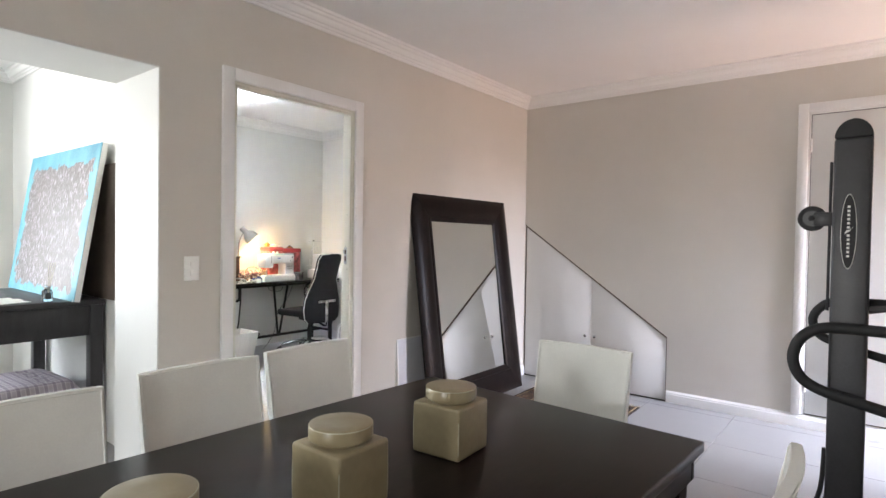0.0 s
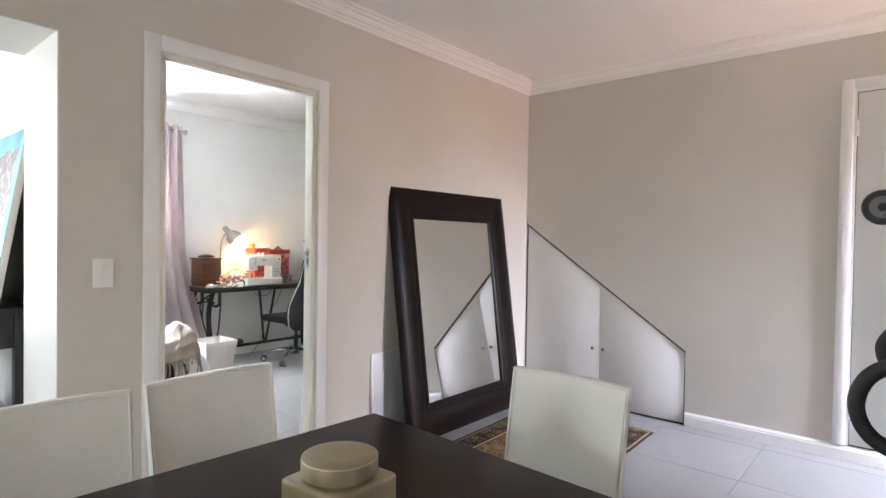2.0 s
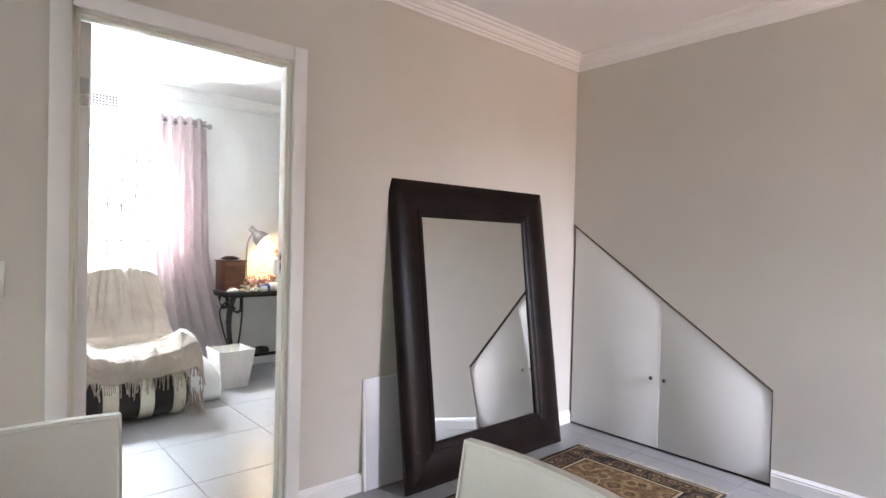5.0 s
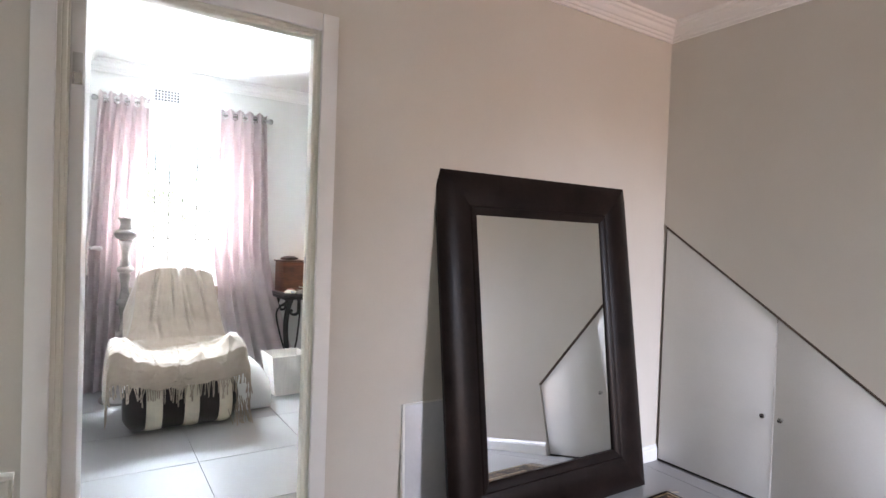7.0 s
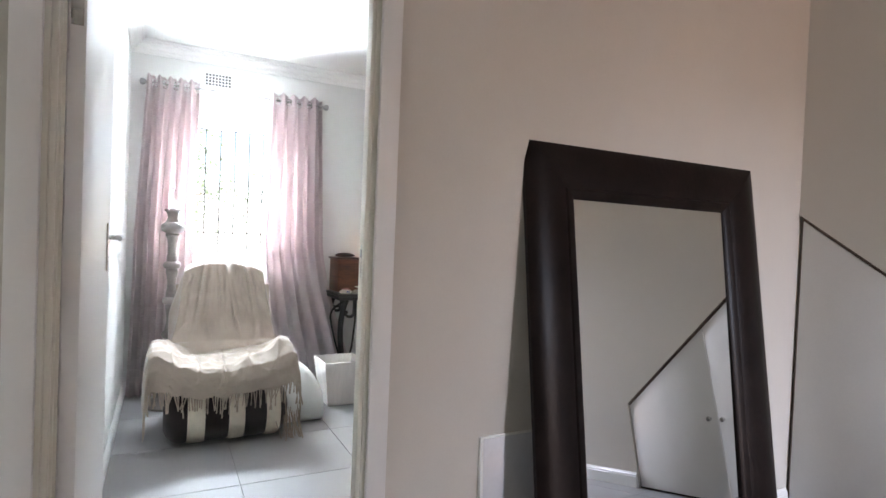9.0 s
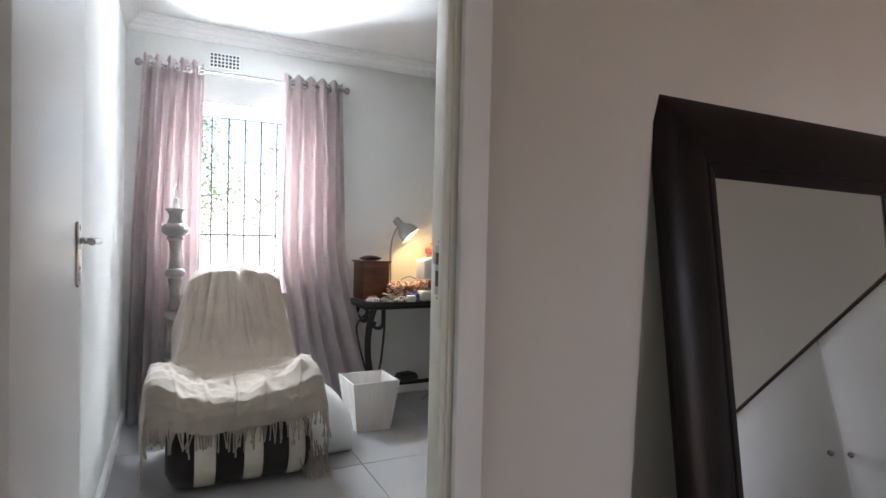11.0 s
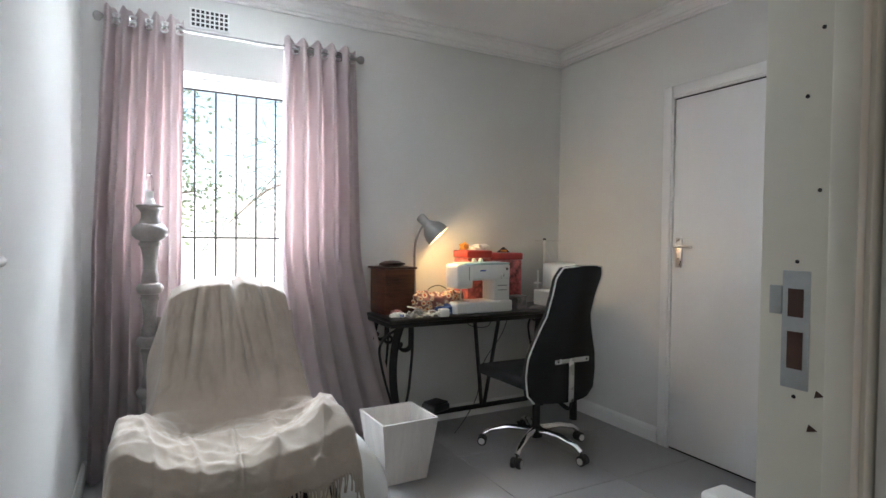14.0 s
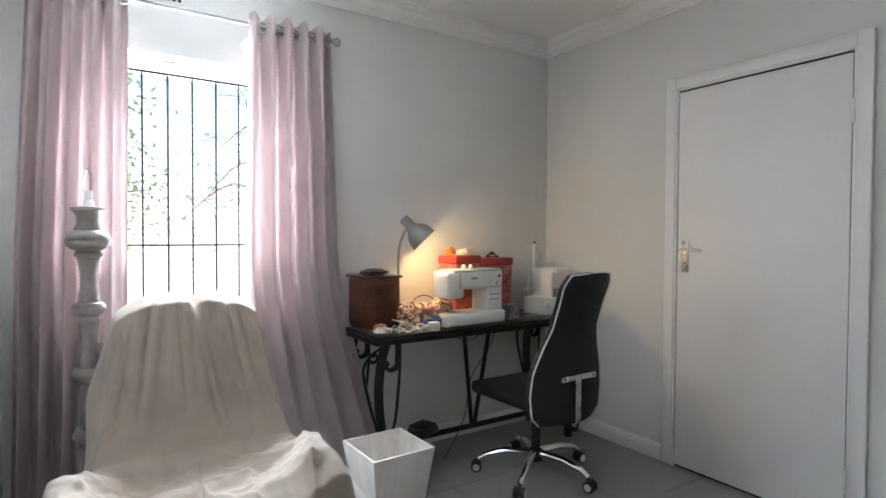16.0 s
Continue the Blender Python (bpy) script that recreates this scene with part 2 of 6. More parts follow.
def painting_material():
    """Turquoise canvas with a ragged brown-grey field and white drips."""
    m, nt, b = nodes_of("abstract_painting")
    L = nt.links.new
    tc = nt.nodes.new("ShaderNodeTexCoord")
    sep = nt.nodes.new("ShaderNodeSeparateXYZ")
    L(tc.outputs["Object"], sep.inputs[0])

    def math(op, a, bb=None, c=None):
        n = nt.nodes.new("ShaderNodeMath")
        n.operation = op
        for i, v in enumerate((a, bb, c)):
            if v is None:
                continue
            if isinstance(v, (int, float)):
                n.inputs[i].default_value = v
            else:
                L(v, n.inputs[i])
        return n.outputs[0]

    rag = N(nt, "ShaderNodeTexNoise", Scale=14.0, Detail=5.0)
    L(tc.outputs["Object"], rag.inputs["Vector"])
    wob = math("MULTIPLY", math("SUBTRACT", rag.outputs["Fac"], 0.5), 0.16)
    dx = math("ADD", math("MULTIPLY", math("ABSOLUTE", sep.outputs["X"]), 0.72), wob)
    dz = math("ADD", math("ABSOLUTE", math("SUBTRACT", sep.outputs["Z"], 0.44)), wob)
    inside = math("MULTIPLY", math("LESS_THAN", dx, 0.385), math("LESS_THAN", dz, 0.385))
    mp = nt.nodes.new("ShaderNodeMapping")
    mp.inputs["Scale"].default_value = (46, 1, 15)
    L(tc.outputs["Object"], mp.inputs["Vector"])
    drip = N(nt, "ShaderNodeTexNoise", Scale=1.6, Detail=4.0, Distortion=0.8)
    L(mp.outputs[0], drip.inputs["Vector"])
    field = ramp(nt, drip.outputs["Fac"], ((0.38, (0.085, 0.062, 0.060)), (0.56, (0.14, 0.115, 0.118)), (0.64, (0.42, 0.39, 0.40)), (0.78, (0.16, 0.13, 0.13))))
    blue = N(nt, "ShaderNodeTexNoise", Scale=3.5, Detail=4.0)
    L(tc.outputs["Object"], blue.inputs["Vector"])
    edge = ramp(nt, blue.outputs["Fac"], ((0.35, (0.04, 0.22, 0.31)), (0.6, (0.11, 0.34, 0.41)), (0.8, (0.30, 0.50, 0.54))))
    mx = nt.nodes.new("ShaderNodeMix")
    mx.data_type = "RGBA"
    L(inside, mx.inputs[0])
    L(edge, mx.inputs[6])
    L(field, mx.inputs[7])
    L(mx.outputs[2], b.inputs["Base Color"])
    b.inputs["Roughness"].default_value = 0.55
    bp = nt.nodes.new("ShaderNodeBump")
    bp.inputs["Strength"].default_value = 0.4
    bp.inputs["Distance"].default_value = 0.01
    L(drip.outputs["Fac"], bp.inputs["Height"])
    L(bp.outputs[0], b.inputs["Normal"])
    return m


PAINTING = painting_material()


def rug_material(hx, hy):
    """Persian pattern: dark borders with motifs round a gold field."""
    m, nt, b = nodes_of("persian_wool")
    L = nt.links.new
    tc = nt.nodes.new("ShaderNodeTexCoord")
    sep = nt.nodes.new("ShaderNodeSeparateXYZ")
    L(tc.outputs["Object"], sep.inputs[0])

    def math(op, a, bb=None):
        n = nt.nodes.new("ShaderNodeMath")
        n.operation = op
        for i, v in enumerate((a, bb)):
            if v is None:
                continue
            if isinstance(v, (int, float)):
                n.inputs[i].default_value = v
            else:
                L(v, n.inputs[i])
        return n.outputs[0]

    ex = math("SUBTRACT", hx, math("ABSOLUTE", sep.outputs["X"]))
    ey = math("SUBTRACT", hy, math("ABSOLUTE", sep.outputs["Y"]))
    e = math("MINIMUM", ex, ey)
    vor = N(nt, "ShaderNodeTexVoronoi", Scale=9.5, Randomness=0.6)
    L(tc.outputs["Object"], vor.inputs["Vector"])
    vor2 = N(nt, "ShaderNodeTexVoronoi", Scale=12.5, Randomness=0.55)
    L(tc.outputs["Object"], vor2.inputs["Vector"])
    nz = N(nt, "ShaderNodeTexNoise", Scale=190.0, Detail=2.0)
    L(tc.outputs["Object"], nz.inputs["Vector"])
    swirl = N(nt, "ShaderNodeTexNoise", Scale=9.0, Detail=3.0, Distortion=2.2)
    L(tc.outputs["Object"], swirl.inputs["Vector"])
    field = ramp(nt, vor.outputs["Distance"], ((0.10, (0.13, 0.04, 0.018)), (0.22, (0.20, 0.12, 0.045)), (0.34, (0.075, 0.042, 0.018)), (0.42, (0.27, 0.185, 0.085)), (0.65, (0.15, 0.08, 0.032))))
    vine = ramp(nt, swirl.outputs["Fac"], ((0.44, (1, 1, 1)), (0.49, (0.28, 0.2, 0.15)), (0.54, (1, 1, 1))))
    mul = nt.nodes.new("ShaderNodeMix")
    mul.data_type, mul.blend_type = "RGBA", "MULTIPLY"
    mul.inputs[0].default_value = 0.85
    L(field, mul.inputs[6])
    L(vine, mul.inputs[7])
    border = ramp(nt, vor2.outputs["Distance"], ((0.07, (0.10, 0.040, 0.018)), (0.13, (0.016, 0.010, 0.007)), (0.20, (0.24, 0.17, 0.085)), (0.29, (0.075, 0.032, 0.015)), (0.36, (0.016, 0.010, 0.007)), (0.46, (0.12, 0.07, 0.032)), (0.58, (0.018, 0.011, 0.008))))
    stripe = ramp(nt, math("MULTIPLY", e, 4.0), ((0.0, (0.03, 0.022, 0.018)), (0.05, (0.30, 0.22, 0.12)), (0.10, (0.04, 0.03, 0.022)), (0.14, (0, 0, 0)), (0.56, (0, 0, 0)), (0.60, (0.34, 0.26, 0.15)), (0.66, (0.05, 0.03, 0.02))))
    stripe.node.color_ramp.interpolation = "CONSTANT"
    inb = math("MULTIPLY", math("GREATER_THAN", e, 0.035), math("LESS_THAN", e, 0.14))
    inf = math("GREATER_THAN", e, 0.175)
    m1 = nt.nodes.new("ShaderNodeMix")
    m1.data_type = "RGBA"
    L(inb, m1.inputs[0])
    L(stripe, m1.inputs[6])
    L(border, m1.inputs[7])
    m2 = nt.nodes.new("ShaderNodeMix")
    m2.data_type = "RGBA"
    L(inf, m2.inputs[0])
    L(m1.outputs[2], m2.inputs[6])
    L(mul.outputs[2], m2.inputs[7])
    L(m2.outputs[2], b.inputs["Base Color"])
    b.inputs["Roughness"].default_value = 0.95
    b.inputs["Sheen Weight"].default_value = 0.03
    b.inputs["Specular IOR Level"].default_value = 0.15
    bp = nt.nodes.new("ShaderNodeBump")
    bp.inputs["Strength"].default_value = 0.5
    bp.inputs["Distance"].default_value = 0.004
    L(nz.outputs["Fac"], bp.inputs["Height"])
    L(bp.outputs[0], b.inputs["Normal"])
    return m


def fabric_print_material():
    m, nt, b = nodes_of("floral_print_fabric")
    L = nt.links.new
    tc = nt.nodes.new("ShaderNodeTexCoord")
    v = N(nt, "ShaderNodeTexVoronoi", Scale=34.0)
    L(tc.outputs["Object"], v.inputs["Vector"])
    c = ramp(nt, v.outputs["Distance"], ((0.14, (0.42, 0.05, 0.06)), (0.26, (0.70, 0.32, 0.12)), (0.38, (0.78, 0.66, 0.50)), (0.62, (0.25, 0.10, 0.09))))
    L(c, b.inputs["Base Color"])
    b.inputs["Roughness"].default_value = 0.85
    return m


PRINT = fabric_print_material()
PINKPRINT = mat("pink_red_packed_fabric", (0.42, 0.10, 0.10), 0.45, var=0.55, scale=22, fine=60, bump=0.1)
BLUEPRINT = mat("blue_print_fabric", (0.05, 0.10, 0.34), 0.85, var=0.5, scale=30, fine=70)


# ---- mesh helpers ----
def thing(name, m, label, category, group="", kind=""):
    e = new(name)
    e.empty_display_size = 0.1
    e.matrix_world = m
    return tagged(e, label, category, group, kind)


def mesh_of(bm, name, material, smooth=None):
    me = bpy.data.meshes.new(name)
    bmesh.ops.recalc_face_normals(bm, faces=bm.faces[:])
    if smooth is not None:
        for f in bm.faces:
            f.smooth = True
        for e in bm.edges:
            if len(e.link_faces) == 2 and e.calc_face_angle(0) > radians(smooth):
                e.smooth = False
    bm.to_mesh(me)
    bm.free()
    me.materials.append(material)
    return me


def part(name, bm, material, parent=None, label="", smooth=38, m=None):
    ob = new(name, mesh_of(bm, name, material, smooth))
    if parent is not None:
        ob.parent = parent
    if m is not None:
        ob.matrix_local = m
    return tagged(ob, label)


def structure(name, bm, material, label, category, smooth=None):
    ob = new(name, mesh_of(bm, name, material, smooth))
    return tagged(ob, label, category, kind="structure")


def add_box(bm, x0, x1, y0, y1, z0, z1, bevel=0.0, seg=2, m=None):
    r = bmesh.ops.create_cube(bm, size=1.0)
    vs = r["verts"]
    for v in vs:
        v.co = Vector(((x0 + x1) / 2 + v.co.x * (x1 - x0), (y0 + y1) / 2 + v.co.y * (y1 - y0), (z0 + z1) / 2 + v.co.z * (z1 - z0)))
    if bevel:
        es = list({e for v in vs for e in v.link_edges})
        r = bmesh.ops.bevel(bm, geom=es, offset=bevel, segments=seg, profile=0.5, affect="EDGES")
        vs = list({v for f in r["faces"] for v in f.verts} | {v for v in vs if v.is_valid})
    if m is not None:
        bmesh.ops.transform(bm, matrix=m, verts=vs)
    return bm


def box(x0, x1, y0, y1, z0, z1, bevel=0.0, seg=2, m=None):
    return add_box(bmesh.new(), x0, x1, y0, y1, z0, z1, bevel, seg, m)


def add_lathe(bm, profile, n=24, m=None):
    """Turn a profile of (radius, z) round z."""
    rings = []
    for r, z in profile:
        if r < 1e-5:
            rings.append([bm.verts.new((0, 0, z))])
        else:
            rings.append([bm.verts.new((r * math.cos(2 * math.pi * k / n), r * math.sin(2 * math.pi * k / n), z)) for k in range(n)])
    for a, b in zip(rings, rings[1:]):
        for k in range(n):
            q = [a[k % len(a)], a[(k + 1) % len(a)], b[(k + 1) % len(b)], b[k % len(b)]]
            q = list(dict.fromkeys(q))
            if len(q) > 2:
                bm.faces.new(q)
    for ring in (rings[0], rings[-1]):
        if len(ring) > 2:
            bm.faces.new(ring)
    if m is not None:
        bmesh.ops.transform(bm, matrix=m, verts=[v for r in rings for v in r])
    return bm


def lathe(profile, n=24, m=None):
    return add_lathe(bmesh.new(), profile, n, m)


def spline(pts, steps=6, closed=False):
    """Points on a smooth curve through pts."""
    p = [Vector(q) for q in pts]
    n = len(p)
    out = []
    for i in range(n if closed else n - 1):
        a, b, c, d = (p[(i - 1) % n], p[i], p[(i + 1) % n], p[(i + 2) % n]) if closed else (p[max(i - 1, 0)], p[i], p[i + 1], p[min(i + 2, n - 1)])
        for s in range(steps):
            t = s / steps
            out.append(0.5 * (2 * b + (c - a) * t + (2 * a - 5 * b + 4 * c - d) * t * t + (3 * b - a - 3 * c + d) * t ** 3))
    if not closed:
        out.append(p[-1])
    return out


def add_tube(bm, pts, r, n=8, closed=False, flat=1.0):
    """A round bar along pts; flat squeezes it across its second axis; r may be a function of 0..1."""
    pts = [Vector(q) for q in pts]
    k = len(pts)
    rings, side = [], None
    for i, p in enumerate(pts):
        a = pts[(i - 1) % k] if closed else pts[max(i - 1, 0)]
        b = pts[(i + 1) % k] if closed else pts[min(i + 1, k - 1)]
        d = (b - a).normalized()
        if side is None:
            side = d.orthogonal().normalized()
        side = (side - d * side.dot(d)).normalized()
        up = d.cross(side)
        rr = r(i / max(k - 1, 1)) if callable(r) else r
        rings.append([bm.verts.new(p + rr * (math.cos(2 * math.pi * j / n) * side + flat * math.sin(2 * math.pi * j / n) * up)) for j in range(n)])
    for i in range(k if closed else k - 1):
        a, b = rings[i], rings[(i + 1) % k]
        for j in range(n):
            bm.faces.new((a[j], a[(j + 1) % n], b[(j + 1) % n], b[j]))
    if not closed:
        bm.faces.new(rings[0])
        bm.faces.new(rings[-1])
    return bm


def tube(pts, r, n=8, closed=False, flat=1.0):
    return add_tube(bmesh.new(), pts, r, n, closed, flat)


def add_sheet(bm, nu, nv, fn):
    """A grid surface; fn(u, v) in 0..1 gives the place."""
    g = [[bm.verts.new(fn(i / nu, j / nv)) for j in range(nv + 1)] for i in range(nu + 1)]
    for i in range(nu):
        for j in range(nv):
            bm.faces.new((g[i][j], g[i + 1][j], g[i + 1][j + 1], g[i][j + 1]))
    return bm


def prism(points, depth, axis="y", at=0.0, bevel=0.0):
    """Extrude an outline of 2D points along an axis, from at to at + depth."""
    bm = bmesh.new()

    def place(a, b, c):
        return {"y": (a, c, b), "x": (c, a, b), "z": (a, b, c)}[axis]

    lo = [bm.verts.new(place(a, b, at)) for a, b in points]
    hi = [bm.verts.new(place(a, b, at + depth)) for a, b in points]
    n = len(points)
    bm.faces.new(lo)
    bm.faces.new(hi[::-1])
    for i in range(n):
        bm.faces.new((lo[i], lo[(i + 1) % n], hi[(i + 1) % n], hi[i]))
    if bevel:
        bmesh.ops.bevel(bm, geom=bm.edges[:], offset=bevel, segments=2, profile=0.5, affect="EDGES")
    return bm


def solid(ob, thick, offset=0.0):
    md = ob.modifiers.new("thickness", "SOLIDIFY")
    md.thickness, md.offset = thick, offset
    return ob


# ---- the large structure ----
WX, FY, CZ = -1.84, 5.30, 2.55          # door wall face, far wall face, ceiling
BX, BYL, BYR = -4.80, 2.37, 5.335       # bedroom: window wall, left wall, right wall
RX, RY = 3.20, -2.0                     # dining room: patio wall, back wall
WALL_T = 0.066
DY0, DY1, DZ = 2.342, 3.175, 2.045      # doorway to the bedroom
OZ = 2.022                              # head of the opening to the study
WY0, WY1, WZ0, WZ1 = 2.58, 3.56, 0.92, 2.06  # bedroom window
SY0 = -1.2                              # study's near wall
CUP_X0, CUP_X1, CUP_HI, CUP_LO = -1.832, -0.55, 1.389, 0.503  # sloping cupboard: ends, high and low head

floor = structure("floor", box(-5.0, RX + 0.2, RY - 0.2, 5.6, -0.12, -0.006), GROUT, "grey grout bed under the large porcelain tiles", "floor")
structure("ceiling", box(-5.0, RX + 0.2, RY - 0.2, 5.6, CZ, CZ + 0.12), CEIL, "plain white painted plaster ceiling", "ceiling")
# added slab, out of view, that stops the sun from reaching the rooms
structure("sun_block_slab", box(-5.4, RX + 0.35, RY - 0.5, 5.9, CZ + 0.13, CZ + 0.3), RENDERWALL, "unseen flat slab added over the rooms to block the sun", "roof")


def wall(name, boxes, material, label):
    bm = bmesh.new()
    for b in boxes:
        add_box(bm, *b)
    return structure(name, bm, material, label, "wall")


# wall between the dining room and the bedroom, with its doorway
wall("wall_door", [(WX - WALL_T, WX, 2.12, DY0, 0, CZ), (WX - WALL_T, WX, DY1, FY + 0.3, 0, CZ), (WX - WALL_T, WX, DY0, DY1, DZ, CZ)], PAINT, "greige painted wall with a doorway to the bedroom")
# thick wall with the wide opening to the study
wall("wall_opening", [(-2.31, WX, 1.987, 2.12, 0, CZ), (-2.31, WX, 0.35, 1.987, OZ, CZ), (-2.31, WX, RY - 0.2, 0.35, 0, CZ)], PAINT, "greige wall with a wide square opening to the study")


def far_wall():
    """The far wall, cut away to a slope where the cupboard under the stairs is set in."""
    bm = prism([(WX, CUP_HI + 0.007), (CUP_X1, CUP_LO + 0.007), (CUP_X1, CZ), (WX, CZ)], 0.3, "y", FY)
    add_box(bm, CUP_X1, RX + 0.2, FY, FY + 0.3, 0, CZ)
    add_box(bm, WX, CUP_X1, FY + 0.04, FY + 0.298, 0, CUP_HI)
    return structure("wall_far", bm, PAINT, "greige wall with the low cupboard under the stairs", "wall")


far_wall()
wall("wall_patio", [(RX, RX + 0.2, RY, 4.66, 0, CZ), (RX, RX + 0.2, 4.66, FY, 2.12, CZ)], PAINT, "greige wall with an open patio door beside the far wall")
# unseen wall added to keep the patio light in a strip along the far wall
wall("wall_light_stop", [(2.15, RX, 4.56, 4.66, 0, CZ)], PAINT, "unseen short wall added to hold the patio light along the far wall")
# out of view; its window opening is added only to let in fill light
wall("wall_back", [(-2.31, -0.25, RY - 0.2, RY, 0, CZ), (0.45, RX + 0.2, RY - 0.2, RY, 0, CZ), (-0.25, 0.45, RY - 0.2, RY, 0, 1.05), (-0.25, 0.45, RY - 0.2, RY, 1.85, CZ)], PAINT, "unseen greige wall behind the table, with a window opening added for fill light")
wall("wall_window", [(BX - 0.2, BX, 2.24, WY0, 0, CZ), (BX - 0.2, BX, WY1, BYR + 0.2, 0, CZ), (BX - 0.2, BX, WY0, WY1, 0, WZ0), (BX - 0.2, BX, WY0, WY1, WZ1, CZ)], PAINT_B, "pale bedroom wall with a barred window")
wall("wall_bedroom_right", [(BX, WX - WALL_T, BYR, BYR + 0.2, 0, CZ)], PAINT_B, "pale bedroom wall with a closed door")
wall("wall_between", [(-4.80, -2.31, 2.16, BYL, 0, CZ), (-2.31, WX - WALL_T, 2.122, BYL - 0.035, 0, CZ)], PAINT_B, "pale wall between study and bedroom")
wall("wall_study_window", [(BX - 0.2, BX, SY0, -0.3, 0, CZ), (BX - 0.2, BX, 1.3, 2.24, 0, CZ), (BX - 0.2, BX, -0.3, 1.3, 0, 0.8), (BX - 0.2, BX, -0.3, 1.3, 2.1, CZ)], PAINT_B, "pale study wall with a window")
wall("wall_study_near", [(BX - 0.2, -2.31, SY0 - 0.2, SY0, 0, CZ)], PAINT_B, "pale study end wall")
# the bedroom faces of the door wall are painted pale: thin plaster skin
wall("plaster_bedroom", [(WX - WALL_T - 0.012, WX - WALL_T, DY1 + 0.045, BYR, 0, CZ), (WX - WALL_T - 0.012, WX - WALL_T, DY0 - 0.045, DY1 + 0.045, DZ + 0.05, CZ)], PAINT_B, "pale plaster on the bedroom side of the door wall")
wall("plaster_lintel", [(-2.322, -2.31, 0.35, 1.987, OZ + 0.002, CZ)], PAINT_B, "white plaster on the study side of the lintel")
wall("plaster_jamb", [(-2.314, WX - 0.003, 1.982, 1.987, 0, OZ)], PAINT_B, "white plaster lining the side of the opening")
wall("plaster_soffit", [(-2.314, WX - 0.003, 0.36, 1.982, OZ - 0.005, OZ)], PAINT_B, "white plaster lining the head of the opening")


def cornice(name, x0, y0, x1, y1, inward):
    """Stepped plaster cornice along a wall from one corner to the other."""
    prof = [(0, 2.457), (0.012, 2.457), (0.014, 2.472), (0.022, 2.474), (0.026, 2.487), (0.036, 2.490), (0.046, 2.503), (0.052, 2.516), (0.066, 2.522), (0.070, 2.534), (0.084, 2.536), (0.088, CZ - 0.001), (0, CZ - 0.001)]
    bm = bmesh.new()
    d = Vector((x1 - x0, y1 - y0, 0)).normalized()
    nrm = Vector((inward[0], inward[1], 0))
    rows = []
    for base, sgn in ((Vector((x0, y0, 0)), 1), (Vector((x1, y1, 0)), -1)):
        rows.append([bm.verts.new(base + nrm * (o + 0.0008) + d * sgn * (o + 0.001) + Vector((0, 0, z))) for o, z in prof])
    k = len(prof)
    for i in range(k):
        bm.faces.new((rows[0][i], rows[0][(i + 1) % k], rows[1][(i + 1) % k], rows[1][i]))
    bm.faces.new(rows[0])
    bm.faces.new(rows[1][::-1])
    return structure(name, bm, CEIL, "white stepped plaster cornice along the ceiling", "cornice")


cornice("cornice_1", WX, RY, WX, FY, (1, 0))
cornice("cornice_2", WX, FY, RX, FY, (0, -1))
cornice("cornice_3", RX, 4.56, RX, RY, (-1, 0))
cornice("cornice_4", BX, BYL, BX, BYR, (1, 0))
cornice("cornice_5", BX, BYR, WX - WALL_T - 0.012, BYR, (0, -1))
cornice("cornice_6", BX, BYL, -2.0, BYL, (0, 1))
cornice("cornice_7", BX, 2.16, -2.33, 2.16, (0, -1))
cornice("cornice_8", BX, SY0, BX, 2.16, (1, 0))


def skirting(name, x0, y0, x1, y1, inward):
    """White moulded skirting board."""
    prof = [(0, 0.001), (0.016, 0.001), (0.016, 0.066), (0.013, 0.070), (0.013, 0.078), (0.006, 0.088), (0.004, 0.092), (0, 0.092)]
    bm = bmesh.new()
    nrm = Vector((inward[0], inward[1], 0))
    rows = [[bm.verts.new(Vector((x, y, z)) + nrm * (o + 0.0008)) for o, z in prof] for x, y in ((x0, y0), (x1, y1))]
    k = len(prof)
    for i in range(k):
        bm.faces.new((rows[0][i], rows[0][(i + 1) % k], rows[1][(i + 1) % k], rows[1][i]))
    bm.faces.new(rows[0])
    bm.faces.new(rows[1][::-1])
    return structure(name, bm, WHITE, "white painted moulded skirting board", "baseboard")


skirting("baseboard_1", WX, 1.99, WX, DY0 - 0.062, (1, 0))
skirting("baseboard_2", WX, DY1 + 0.062, WX, FY, (1, 0))
skirting("baseboard_3", -0.545, FY, RX, FY, (0, -1))
skirting("baseboard_4", BX + 0.018, BYL, -2.05, BYL, (0, 1))
skirting("baseboard_5", BX, BYL, BX, BYR, (1, 0))
skirting("baseboard_6", BX + 0.018, BYR, -3.87, BYR, (0, -1))
skirting("baseboard_7", -2.915, BYR, -1.97, BYR, (0, -1))
skirting("baseboard_8", RX, RY, RX, 4.56, (-1, 0))


# ---- doors ----
def frame_bars(bm, a0, a1, z1, w, place, d0, d1, bevel=0.004, z0=0.0):
    """Two uprights and a head round an opening a0..a1 x z1, w wide; place maps (a, depth, z)."""
    for lo, hi, zz0, zz1 in ((a0 - w, a0, z0, z1 + w), (a1, a1 + w, z0, z1 + w), (a0 + 0.0005, a1 - 0.0005, z1, z1 + w)):
        c = [place(lo, d0, zz0), place(hi, d1, zz1)]
        xs, ys, zs = zip(*c)
        add_box(bm, min(xs), max(xs), min(ys), max(ys), min(zs), max(zs), bevel)
    return bm


# doorway to the bedroom: lining, stop, architraves on both sides and the open leaf
door1 = thing("door_1", pose(WX, DY0, 0), "white flush door standing open against the bedroom wall, in a worn cream frame", "door", kind="structure")
M1 = pose(-WX, -DY0, 0)


def local1(bm):
    bmesh.ops.transform(bm, matrix=M1, verts=bm.verts[:])
    return bm


